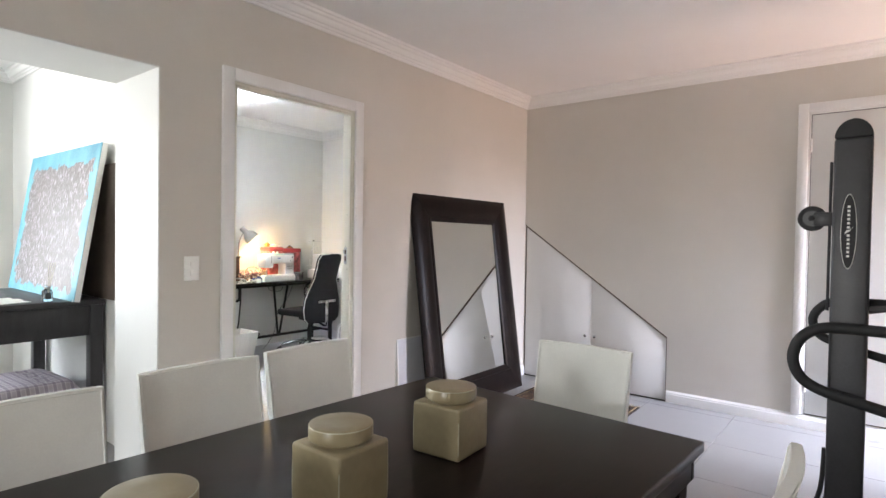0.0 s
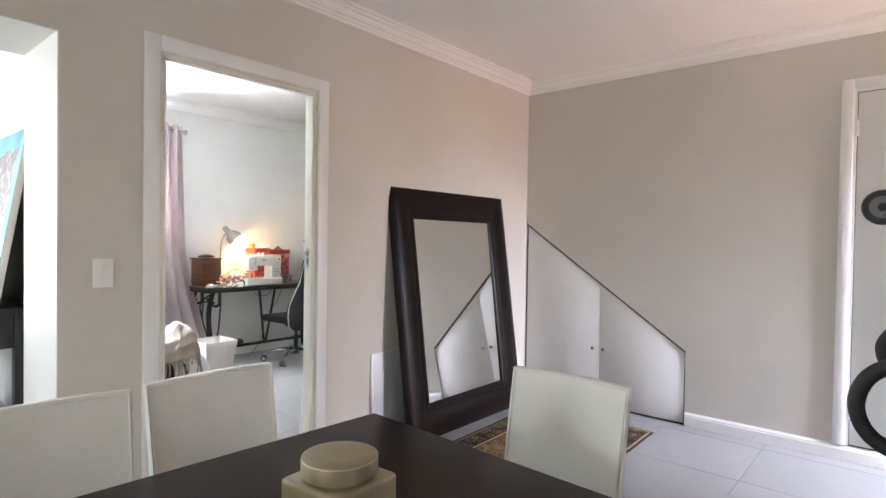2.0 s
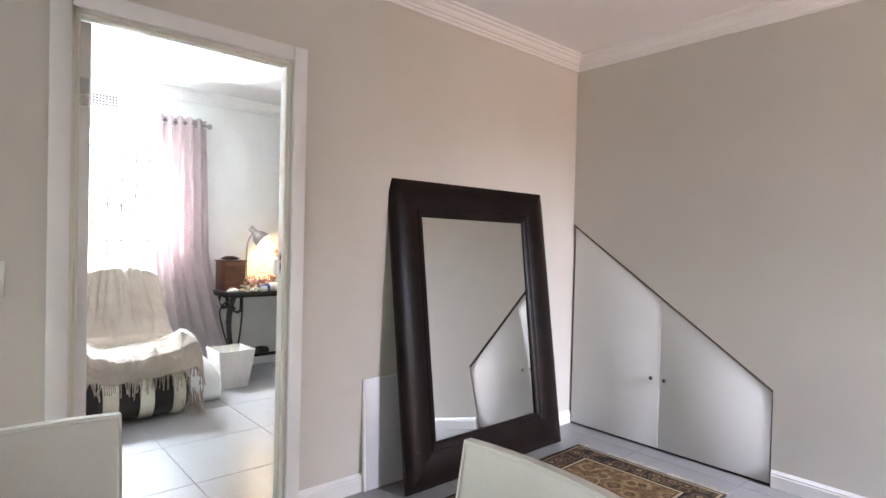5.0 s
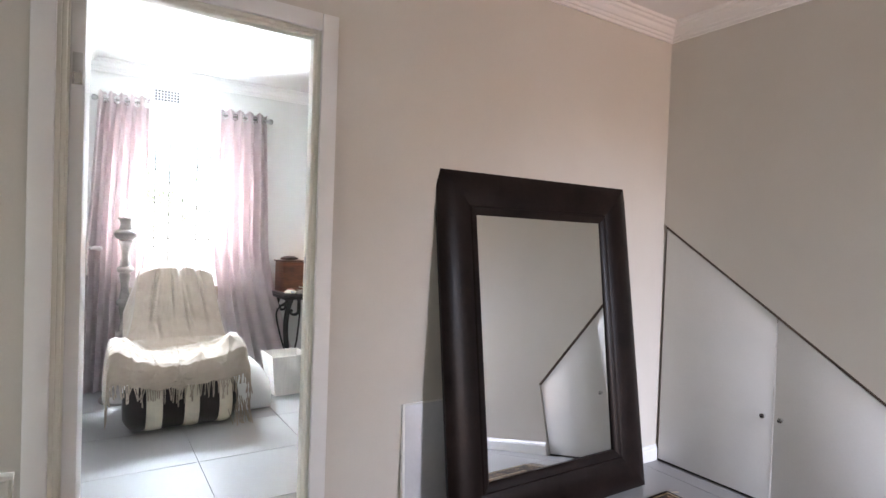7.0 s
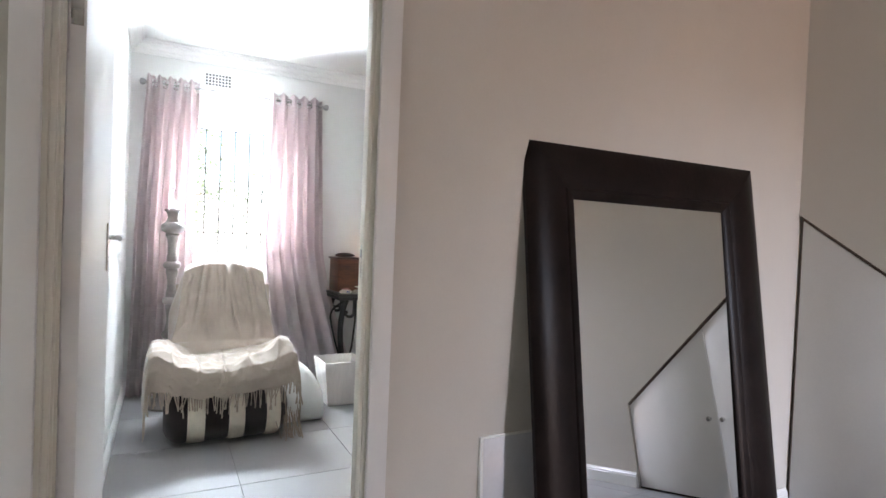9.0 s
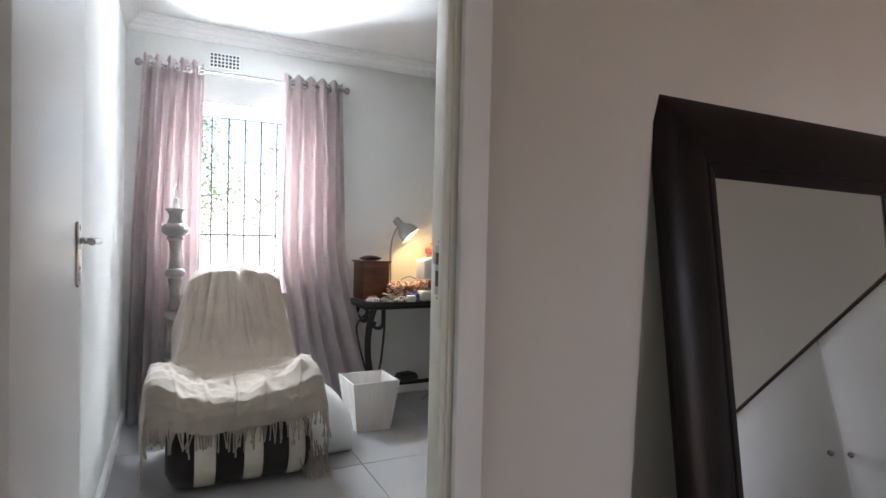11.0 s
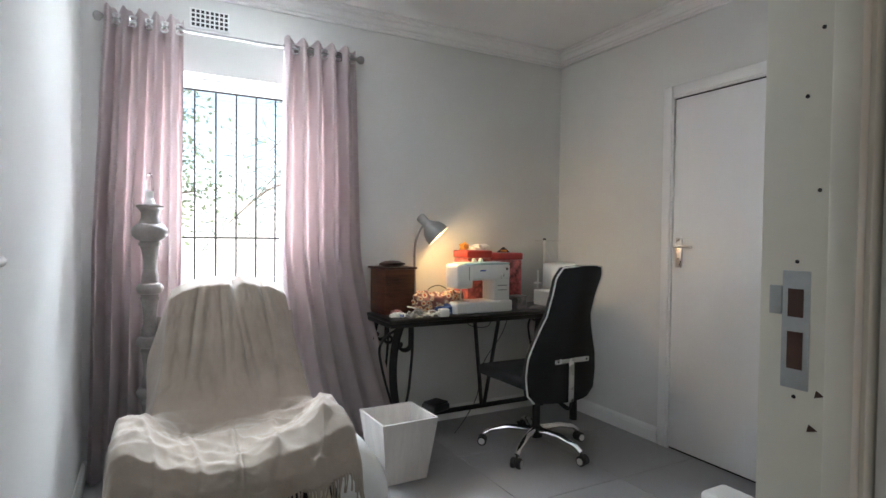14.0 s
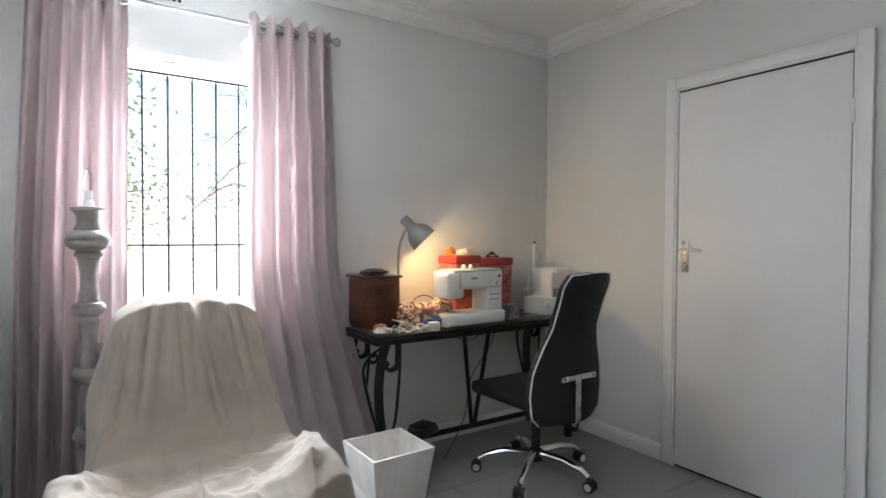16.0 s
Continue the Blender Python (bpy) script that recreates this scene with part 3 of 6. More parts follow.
along_y = lambda a, d, z: (d, a, z)
part("architrave", local1(frame_bars(bmesh.new(), DY0 + 0.006, DY1 - 0.006, DZ - 0.006, 0.064, along_y, WX - 0.0005, WX + 0.020, 0.005)), WHITE, door1, "white architrave")
part("architrave_bedroom", local1(frame_bars(bmesh.new(), DY0 + 0.030, DY1, DZ, 0.05, along_y, WX - WALL_T - 0.026, WX - WALL_T - 0.012, 0.004)), CREAM, door1)
lin = bmesh.new()
for y0, y1, z0, z1 in ((DY0 - 0.0005, DY0 + 0.018, 0, DZ), (DY1 - 0.018, DY1 + 0.0005, 0, DZ), (DY0 + 0.018, DY1 - 0.018, DZ - 0.018, DZ + 0.0005)):
    add_box(lin, WX - WALL_T - 0.024, WX - 0.001, y0, y1, z0, z1, 0.002)
part("jamb_lining", local1(lin), CREAM, door1, "worn cream enamelled door jamb")
part("hinge_rebate", box(-WALL_T - 0.0295, -WALL_T - 0.0262, 0.0185, 0.0372, 0, DZ - 0.02, 0.0008), CREAM, door1)
stop = bmesh.new()
for y0, y1, z0, z1 in ((DY0 + 0.018, DY0 + 0.032, 0, DZ - 0.018), (DY1 - 0.032, DY1 - 0.018, 0, DZ - 0.018), (DY0 + 0.032, DY1 - 0.032, DZ - 0.032, DZ - 0.018)):
    add_box(stop, WX - 0.027, WX - 0.004, y0, y1, z0, z1, 0.003)
part("door_stop_bead", local1(stop), CREAM, door1)
plate = part("strike_plate", local1(box(WX - 0.069, WX - 0.045, DY1 - 0.0192, DY1 - 0.017, 1.087, 1.192, 0.001)), STRIKE, door1, "steel strike plate")
part("strike_lip", local1(box(WX - 0.080, WX - 0.069, DY1 - 0.0200, DY1 - 0.017, 1.152, 1.178, 0.001)), STRIKE, plate)
for z0, z1 in ((1.151, 1.176), (1.105, 1.138)):
    part("latch_slot", local1(box(WX - 0.063, WX - 0.050, DY1 - 0.0203, DY1 - 0.0193, z0, z1)), LIDWOOD, plate, "dark latch slot")
for x, z in ((-0.040, 1.40), (-0.052, 1.344), (-0.040, 1.262), (-0.057, 1.200), (-0.057, 1.080)):
    part("nail_hole", local1(lathe([(0.0019, 0), (0.0016, 0.001), (0, 0.0011)], 8, pose(WX + x, DY1 - 0.018, z, 90, 0, 0))), DARKGAP, door1, "dark old screw hole")

for x, z, w in ((-0.036, 1.086, 0.008), (-0.041, 1.055, 0.009)):
    part("paint_chip", local1(prism([(WX + x - w / 2, z - 0.003), (WX + x + w / 2, z), (WX + x - w * 0.3, z + 0.004)], 0.0006, "y", DY1 - 0.0186)), LIDWOOD, door1, "chip in the enamel")


def lever_handle(parent, m):
    """Steel backplate with a lever, on the face y=0 looking to -y in its own frame."""
    h = part("handle", box(-0.020, 0.020, -0.007, 0, -0.085, 0.085, 0.003), STEEL, parent, "brushed steel lever handle on a long plate", m=m)
    part("lever", tube(spline([(0, -0.006, 0.035), (0, -0.045, 0.035), (0.02, -0.052, 0.035), (0.07, -0.050, 0.036), (0.115, -0.048, 0.034)], 5), 0.0085, 10), STEEL, h)
    part("keyhole", lathe([(0.005, 0), (0.004, 0.001), (0, 0.0011)], 10, pose(0, -0.0072, -0.035, 90, 0, 0)), DARKGAP, h)
    return h


leaf_m = pose(-WALL_T - 0.03, 0.038, 0.008, 0, 0, 180 - 0.8)
leaf = part("door_leaf", box(0, 0.688, -0.040, 0, 0, 2.02, 0.002), WHITE, door1, "white painted flush door leaf", m=leaf_m)
lever_handle(leaf, pose(0.605, -0.040, 1.135, 0, 0, 0) @ Matrix.Scale(-1, 4, (1, 0, 0)))
for z in (0.25, 1.773):
    part("hinge_leaf", box(-0.0025, 0.0005, -0.034, -0.006, z - 0.060, z + 0.042, 0.0008), STEEL, leaf, "steel hinge leaf")
    hg = part("hinge", box(-WALL_T - 0.034, -WALL_T + 0.045, 0.0185, 0.021, z - 0.05, z + 0.05, 0.001), STEEL, door1, "steel butt hinge")
    part("hinge_pin", lathe([(0.006, -0.055), (0.006, 0.055)], 10, pose(-WALL_T - 0.036, 0.024, z)), STEEL, hg)

# cupboard-height door on the far wall, its sill standing above the skirting
door2 = thing("door_2", pose(0.29, FY, 0.095), "white flush cupboard door in a white frame above the skirting", "door", kind="structure")
along_x = lambda a, d, z: (a, d, z)
part("architrave", frame_bars(bmesh.new(), 0.055, 0.90, 2.055, 0.06, along_x, -0.022, -0.001, 0.005), WHITE, door2)
fr2 = bmesh.new()
for a0, a1, z0, z1 in ((0.055, 0.071, 0, 2.055), (0.884, 0.90, 0, 2.055), (0.071, 0.884, 2.039, 2.055)):
    add_box(fr2, a0, a1, -0.014, -0.001, z0, z1)
part("door_frame", fr2, WHITE, door2)
# near-black sheet behind the leaf, colouring in the shade of the gap
part("shadow_gap", box(0.071, 0.884, -0.004, -0.001, 0.0, 2.039), DARKGAP, door2)
part("door_leaf", box(0.075, 0.880, -0.012, -0.004, 0.008, 2.034, 0.0015), CUPB, door2, "white door leaf")
for z in (0.20, 1.83):
    part("hinge", lathe([(0.006, -0.045), (0.006, 0.045)], 10, pose(0.073, -0.017, z)), WHITE, door2, "white painted hinge")

# closed bedroom door
door3 = thing("door_3", pose(-3.863, BYR, 0), "closed white flush door with a chrome lever, in a white frame", "door", kind="structure")
part("architrave", frame_bars(bmesh.new(), 0.062, 0.888, 2.035, 0.058, along_x, -0.024, -0.001, 0.005), WHITE, door3)
fr3 = bmesh.new()
for a0, a1, z0, z1 in ((0.062, 0.074, 0, 2.035), (0.876, 0.888, 0, 2.035), (0.074, 0.876, 2.023, 2.035)):
    add_box(fr3, a0, a1, -0.017, -0.001, z0, z1)
part("door_frame", fr3, WHITE, door3)
# the shade in the gap round the leaf is this sheet's near-black colour
part("shadow_gap", box(0.074, 0.876, -0.004, -0.001, 0.0, 2.023), DARKGAP, door3)
leaf3 = part("door_leaf", box(0.078, 0.870, -0.012, -0.004, 0.012, 2.013, 0.0015), WHITE, door3, "white painted door leaf")
lever_handle(leaf3, pose(0.125, -0.013, 1.14))
for z in (0.22, 1.77):
    part("hinge", lathe([(0.0065, -0.05), (0.0065, 0.05)], 10, pose(0.876, -0.019, z)), WHITE, door3, "white painted hinge")

# cupboard under the stairs: two sloping doors in a dark shadow gap
under = thing("under_stair_cupboard", pose(CUP_X0, FY + 0.018, 0), "two low white cupboard doors cut to the slope of the stairs, closed", "cupboard", kind="structure")
X_SPLIT, X_END, Z_HI, Z_LO = 0.648, CUP_X1 - CUP_X0, CUP_HI, CUP_LO


def slope(x):
    return Z_HI + (Z_LO - Z_HI) * x / X_END


# dark brown sheet behind the doors, with the gap's shade in its colour
part("shadow_gap", prism([(0.0, 0.004), (X_END, 0.004), (X_END, Z_LO), (0.0, Z_HI)], 0.004, "y", -0.005), BROWNGAP, under, "dark brown sheet for the shade in the gap round the doors")
for a, b in ((0.009, X_SPLIT - 0.002), (X_SPLIT + 0.002, X_END - 0.008)):
    d = part("cupboard_door", prism([(a, 0.010), (b, 0.010), (b, slope(b) - 0.012), (a, slope(a) - 0.012)], 0.006, "y", -0.0115, 0.0015), CUPB, under, "white sloping cupboard door")
    kx = X_SPLIT - 0.042 if a < 0.1 else X_SPLIT + 0.042
    part("knob", lathe([(0.006, 0), (0.005, 0.010), (0.011, 0.014), (0.014, 0.020), (0.012, 0.026), (0, 0.028)], 16, pose(kx, -0.0115, 0.44, 90, 0, 0)), CHROME, d, "small chrome knob")

# whiter strip than the doors, set proud along their seam
part("edge_strip", box(X_SPLIT - 0.0055, X_SPLIT + 0.0015, -0.0135, -0.0055, 0.011, slope(X_SPLIT) - 0.030), WHITE, under, "white strip over the seam between the doors")
part("head_trim", prism([(0.0, Z_HI), (X_END, Z_LO), (X_END, Z_LO + 0.0065), (0.0, Z_HI + 0.0065)], 0.018, "y", -0.0195), BROWNGAP, under, "thin dark brown trim along the slope")
# the shade under the doors, put in as a near-black strip
part("kick_gap_shade", box(0.004, X_END - 0.004, -0.0075, -0.0052, 0.002, 0.0095), DARKGAP, under, "near-black strip for the shade under the doors")

# light switch between opening and doorway
sw = thing("light_switch", pose(WX, 2.136, 1.097), "white plastic double light switch plate on the wall", "light switch", kind="structure")
part("plate", box(0.0006, 0.009, -0.037, 0.037, -0.058, 0.058, 0.003), PLASTIC, sw)
for z in (-0.022, 0.022):
    part("rocker", box(0.009, 0.014, -0.010, 0.010, z - 0.013, z + 0.013, 0.002, m=pose(0, 0, 0)), PLASTIC, sw)

# ---- bedroom window ----
win = thing("window_1", pose(BX, 0, 0), "white framed bedroom window with twisted burglar bars", "window", kind="structure")
fw = bmesh.new()
for y0, y1, z0, z1 in ((WY0, WY0 + 0.05, WZ0, WZ1), (WY1 - 0.05, WY1, WZ0, WZ1), (WY0 + 0.05, WY1 - 0.05, WZ1 - 0.06, WZ1), (WY0 + 0.05, WY1 - 0.05, WZ0, WZ0 + 0.05)):
    add_box(fw, -0.16, -0.11, y0, y1, z0, z1, 0.004)
part("window_frame", fw, WHITE, win, "white window frame")
part("window_sill", box(-0.11, 0.02, WY0 - 0.02, WY1 + 0.02, WZ0 - 0.03, WZ0 + 0.002, 0.006), WHITE, win)
for y0, y1 in ((WY0 + 0.05, WY1 - 0.05),):
    pane = part("pane", box(-0.138, -0.134, y0, y1, WZ0 + 0.05, WZ1 - 0.06), GLASS, win, "clear glass pane")
    pane.visible_shadow = False
bars = thing("burglar_bars", pose(BX - 0.045, 0, 0), "black steel burglar bars, every second bar twisted", "window bars")


def twisted(y, z0, z1, turns):
    bm = bmesh.new()
    n = 90
    rings = []
    for i in range(n + 1):
        a = 2 * math.pi * turns * i / n
        z = z0 + (z1 - z0) * i / n
        rings.append([bm.verts.new((0.0052 * math.cos(a + k * math.pi / 2), y + 0.0052 * math.sin(a + k * math.pi / 2), z)) for k in range(4)])
    for a, b in zip(rings, rings[1:]):
        for k in range(4):
            bm.faces.new((a[k], a[(k + 1) % 4], b[(k + 1) % 4], b[k]))
    bm.faces.new(rings[0])
    bm.faces.new(rings[-1])
    return bm


for k in range(8):
    y = 2.666 + 0.105 * k
    part("bar", twisted(y, WZ0, 1.985, 9 if k % 2 == 0 else 0.001), IRON, bars, "twisted bar" if k % 2 == 0 else "plain bar")
for z in (1.193, 1.98):
    part("crossbar", box(-0.006, 0.006, WY0, WY1, z - 0.0045, z + 0.0045), IRON, bars)

vent = thing("air_vent", pose(BX, 2.945, 2.343), "small white plaster air vent with rows of square holes", "air vent", kind="structure")
part("vent_plate", box(0.0006, 0.010, -0.098, 0.098, -0.050, 0.050, 0.002), WHITE, vent)
for i in range(8):
    for j in range(4):
        y, z = -0.0805 + 0.023 * i, -0.0345 + 0.023 * j
        # no cut-out: a near-black square carries the shade inside each hole
        part("vent_hole", box(0.0085, 0.0108, y - 0.0075, y + 0.0075, z - 0.0075, z + 0.0075), VENT, vent)

# ---- outside ----
structure("ground", box(-400, 400, -400, 400, -0.5, -0.16), GROUND, "pale sunlit garden ground", "ground")
structure("patio", box(RX + 0.2, 14, -6, 10, -0.159, -0.05), TERRA, "sunlit terracotta patio paving", "patio")
structure("garden_wall", box(-11.2, -11.0, -6, 12, -0.16, 1.62, 0.02), RENDERWALL, "pale rendered garden boundary wall", "wall")


def tree(name, base, height, spread, material, leaf, count, label, seed, drop=0.0):
    rng = random.Random(seed)
    t = thing(name, pose(*base), label, "tree")
    tr = bmesh.new()
    add_tube(tr, spline([(0, 0, 0), (0.05, 0.03, height * 0.3), (-0.04, 0.05, height * 0.65), (0.02, 0, height * 0.97)], 6), lambda s: 0.13 * (1 - 0.85 * s), 9)
    tips = []
    for k in range(16):
        a, z = k * 2.4 + rng.random(), height * (0.28 + 0.66 * k / 16)
        ln = spread * (1.1 - 0.75 * (k / 16)) * (0.75 + 0.4 * rng.random())
        tip = Vector((math.cos(a) * ln, math.sin(a) * ln, z + ln * (0.35 - drop)))
        mid = Vector((math.cos(a) * ln * 0.5, math.sin(a) * ln * 0.5, z + ln * 0.25))
        add_tube(tr, spline([(0, 0, z), mid, tip], 4), lambda s: 0.035 * (1 - 0.8 * s), 5)
        tips += [mid, tip, (mid + tip) / 2]
    part("trunk", tr, BARK, t)
    verts, faces = [], []
    for _ in range(count):
        c = Vector(rng.choice(tips)) + Vector((rng.gauss(0, 1), rng.gauss(0, 1), rng.gauss(0, 0.8))) * 0.26
        d = Vector((rng.gauss(0, 1), rng.gauss(0, 1), rng.gauss(-0.3, 0.7))).normalized()
        s = d.orthogonal().normalized()
        s = (Matrix.Rotation(rng.random() * 6.3, 3, d) @ s) * leaf[1]
        l = d * leaf[0] * (0.7 + 0.6 * rng.random())
        k = len(verts)
        verts += [c, c + l * 0.5 + s, c + l, c + l * 0.5 - s]
        faces.append((k, k + 1, k + 2, k + 3))
    me = bpy.data.meshes.new("crown")
    me.from_pydata(verts, [], faces)
    me.materials.append(material)
    cr = new("crown", me)
    cr.parent = t
    tagged(cr, kind="stuff")
    return t


tree("leafy_tree", (-9.2, 2.32, -0.16), 3.9, 1.0, LEAF, (0.075, 0.024), 4200, "green leafy tree in the sunlit garden", 4)
tree("conifer_tree", (-10.2, 5.2, -0.16), 4.8, 1.6, NEEDLE, (0.26, 0.010), 2000, "blue-green conifer with drooping needles", 9, 0.5)


# ---- dining room things ----
def dining_table():
    t = thing("dining_table", pose(-0.185, 1.49, 0, 0, 0, -2.8), "dark espresso wooden dining table with a nailhead-trimmed edge", "table")
    hx, hy, top = 0.51, 1.0, 0.71
    part("tabletop", box(-hx, hx, -hy, hy, top - 0.032, top, 0.006, 3), TABLE, t, "dark polished tabletop")
    ap = bmesh.new()
    for x0, x1, y0, y1 in ((-hx + 0.02, hx - 0.02, hy - 0.045, hy - 0.02), (-hx + 0.02, hx - 0.02, -hy + 0.02, -hy + 0.045), (-hx + 0.02, -hx + 0.045, -hy + 0.045, hy - 0.045), (hx - 0.045, hx - 0.02, -hy + 0.045, hy - 0.045)):
        add_box(ap, x0, x1, y0, y1, top - 0.105, top - 0.032, 0.003)
    part("apron", ap, TABLE, t)
    for sx in (-1, 1):
        for sy in (-1, 1):
            lb = bmesh.new()
            add_lathe(lb, [(0.026, 0), (0.032, 0.02), (0.036, 0.30), (0.044, top - 0.105)], 4, pose(sx * (hx - 0.065), sy * (hy - 0.065), 0, 0, 0, 45))
            part("leg", lb, TABLE, t, smooth=30)
    stud = mesh_of(lathe([(0.0052, 0), (0.0045, 0.0022), (0.0022, 0.0036), (0, 0.004)], 7), "nailhead", BRASSY, 60)
    for k in range(56):
        s = new("nailhead", stud)
        s.parent = t
        s.matrix_local = pose(-hx + 0.03 + k * (2 * hx - 0.06) / 55, hy - 0.0195, top - 0.047, -90, 0, 0)
    for k in range(60):
        s = new("nailhead", stud)
        s.parent = t
        s.matrix_local = pose(hx - 0.0195, hy - 0.03 - k * 0.0185, top - 0.047, 0, 90, 0)


dining_table()


def dining_chair():
    """Faces +y; its back leans out towards -y."""
    c = thing("dining_chair", pose(0, 0, 0), "white leatherette dining chair with a plain back, tucked under the table", "chair", "chairs round the table")
    w, top, foot = 0.192, 0.847, 0.40

    def back(u, v, off):
        x = (u * 2 - 1) * w * (0.965 + 0.035 * v)
        z = foot + (top - 0.004 - foot) * v + 0.002 * (1 - (2 * u - 1) ** 2) * v
        y = -0.165 - 0.062 * v - 0.012 * v * v + off * (1 - 0.45 * v) - 0.016 * (1 - (2 * u - 1) ** 2)
        return Vector((x, y, z))

    bm = bmesh.new()
    nu, nv = 12, 14
    f = [[bm.verts.new(back(i / nu, j / nv, 0.0)) for j in range(nv + 1)] for i in range(nu + 1)]
    g = [[bm.verts.new(back(i / nu, j / nv, -0.038)) for j in range(nv + 1)] for i in range(nu + 1)]
    for i in range(nu):
        for j in range(nv):
            bm.faces.new((f[i][j], f[i + 1][j], f[i + 1][j + 1], f[i][j + 1]))
            bm.faces.new((g[i][j], g[i][j + 1], g[i + 1][j + 1], g[i + 1][j]))
    rim = [(i, 0) for i in range(nu)] + [(nu, j) for j in range(nv)] + [(i, nv) for i in range(nu, 0, -1)] + [(0, j) for j in range(nv, 0, -1)]
    for (a, b), (d, e) in zip(rim, rim[1:] + rim[:1]):
        bm.faces.new((f[a][b], g[a][b], g[d][e], f[d][e]))
    sharp = [e for e in bm.edges if e.calc_face_angle(0) > 0.9]
    bmesh.ops.bevel(bm, geom=sharp, offset=0.007, segments=3, profile=0.5, affect="EDGES")
    b = part("backrest", bm, LEATHER, c, smooth=60)
    for off in (0.0005, -0.0385):
        edge = [back(0, j / 14, off) for j in range(2, 15)] + [back(i / 12, 1, off) for i in range(1, 13)] + [back(1, j / 14, off) for j in range(13, 1, -1)]
        edge = [Vector((p.x * 0.967, p.y, p.z - 0.007 * (p.z > 0.8))) for p in edge]
        part("piping", tube(edge, 0.0028, 6), LEATHER, b)
    part("seat", box(-w * 0.98, w * 0.98, -0.185, 0.215, 0.385, 0.465, 0.018, 4), LEATHER, c)
    for x in (-w + 0.028, w - 0.028):
        for y in (-0.155, 0.185):
            part("leg", box(x - 0.019, x + 0.019, y - 0.019, y + 0.019, 0, 0.386, 0.004), LEATHER, c)
    return c


chair = dining_chair()
chair.matrix_world = pose(-0.71, 1.708, 0, 0, 0, -94)
for m in (pose(-0.715, 2.152, 0, 0, 0, -90), pose(-0.665, 1.222, 0, 0, 0, -91), pose(-0.166, 2.618, 0, 0, 0, 180), pose(0.362, 1.99, 0, 0, 0, 90)):
    copy_thing(chair, m)


def jar(m, mat_lid=CERAMIC):
    j = thing("storage_jar", m, "olive-beige glazed ceramic jar, square with a round lid, on the table", "jar", "jars on the table")
    s, h = 0.0715, 0.130
    body = box(-s, s, -s, s, 0, h, 0.008, 4)
    for v in body.verts:
        if v.co.z > h - 0.02:
            v.co.z += 0.004 * (1 - min(1, math.hypot(v.co.x, v.co.y) / 0.09))
    bd = part("jar_body", body, CERAMIC, j)
    for sx in (-1, 1):
        for sy in (-1, 1):
            part("glaze_edge", tube(spline([(sx * (s - 0.0035), sy * (s - 0.0035), 0.010), (sx * (s - 0.0028), sy * (s - 0.0028), 0.06), (sx * (s - 0.0038), sy * (s - 0.0038), h - 0.012)], 4), 0.0016, 6), CERA_EDGE, bd, "pale edge where the glaze runs thin")
    part("neck", lathe([(0.055, h - 0.002), (0.054, h + 0.010)], 28), CERAMIC, j)
    lid = part("lid", lathe([(0.050, h + 0.006), (0.0645, h + 0.0065), (0.0665, h + 0.009), (0.0665, h + 0.031), (0.0645, h + 0.0355), (0.060, h + 0.0370), (0.030, h + 0.0364), (0, h + 0.0362)], 36), mat_lid, j, "round glazed lid")
    part("lid_rim", tube([(0.0652 * math.cos(a / 36 * 2 * math.pi), 0.0652 * math.sin(a / 36 * 2 * math.pi), h + 0.0338) for a in range(36)], 0.0016, 5, True), CERA_EDGE, lid)
    part("chip", lathe([(0.004, 0), (0.003, 0.0012), (0, 0.0013)], 7, pose(-0.037, -0.0535, h + 0.010, 90, 0, -35)), LIDWOOD, lid, "small dark chip in the rim")
    return j


jar(pose(-0.130, 1.960, 0.7102, 0, 0, 4))
jar(pose(-0.128, 1.583, 0.7102, 0, 0, 2))
jar(pose(-0.105, 1.192, 0.7102, 0, 0, -3))


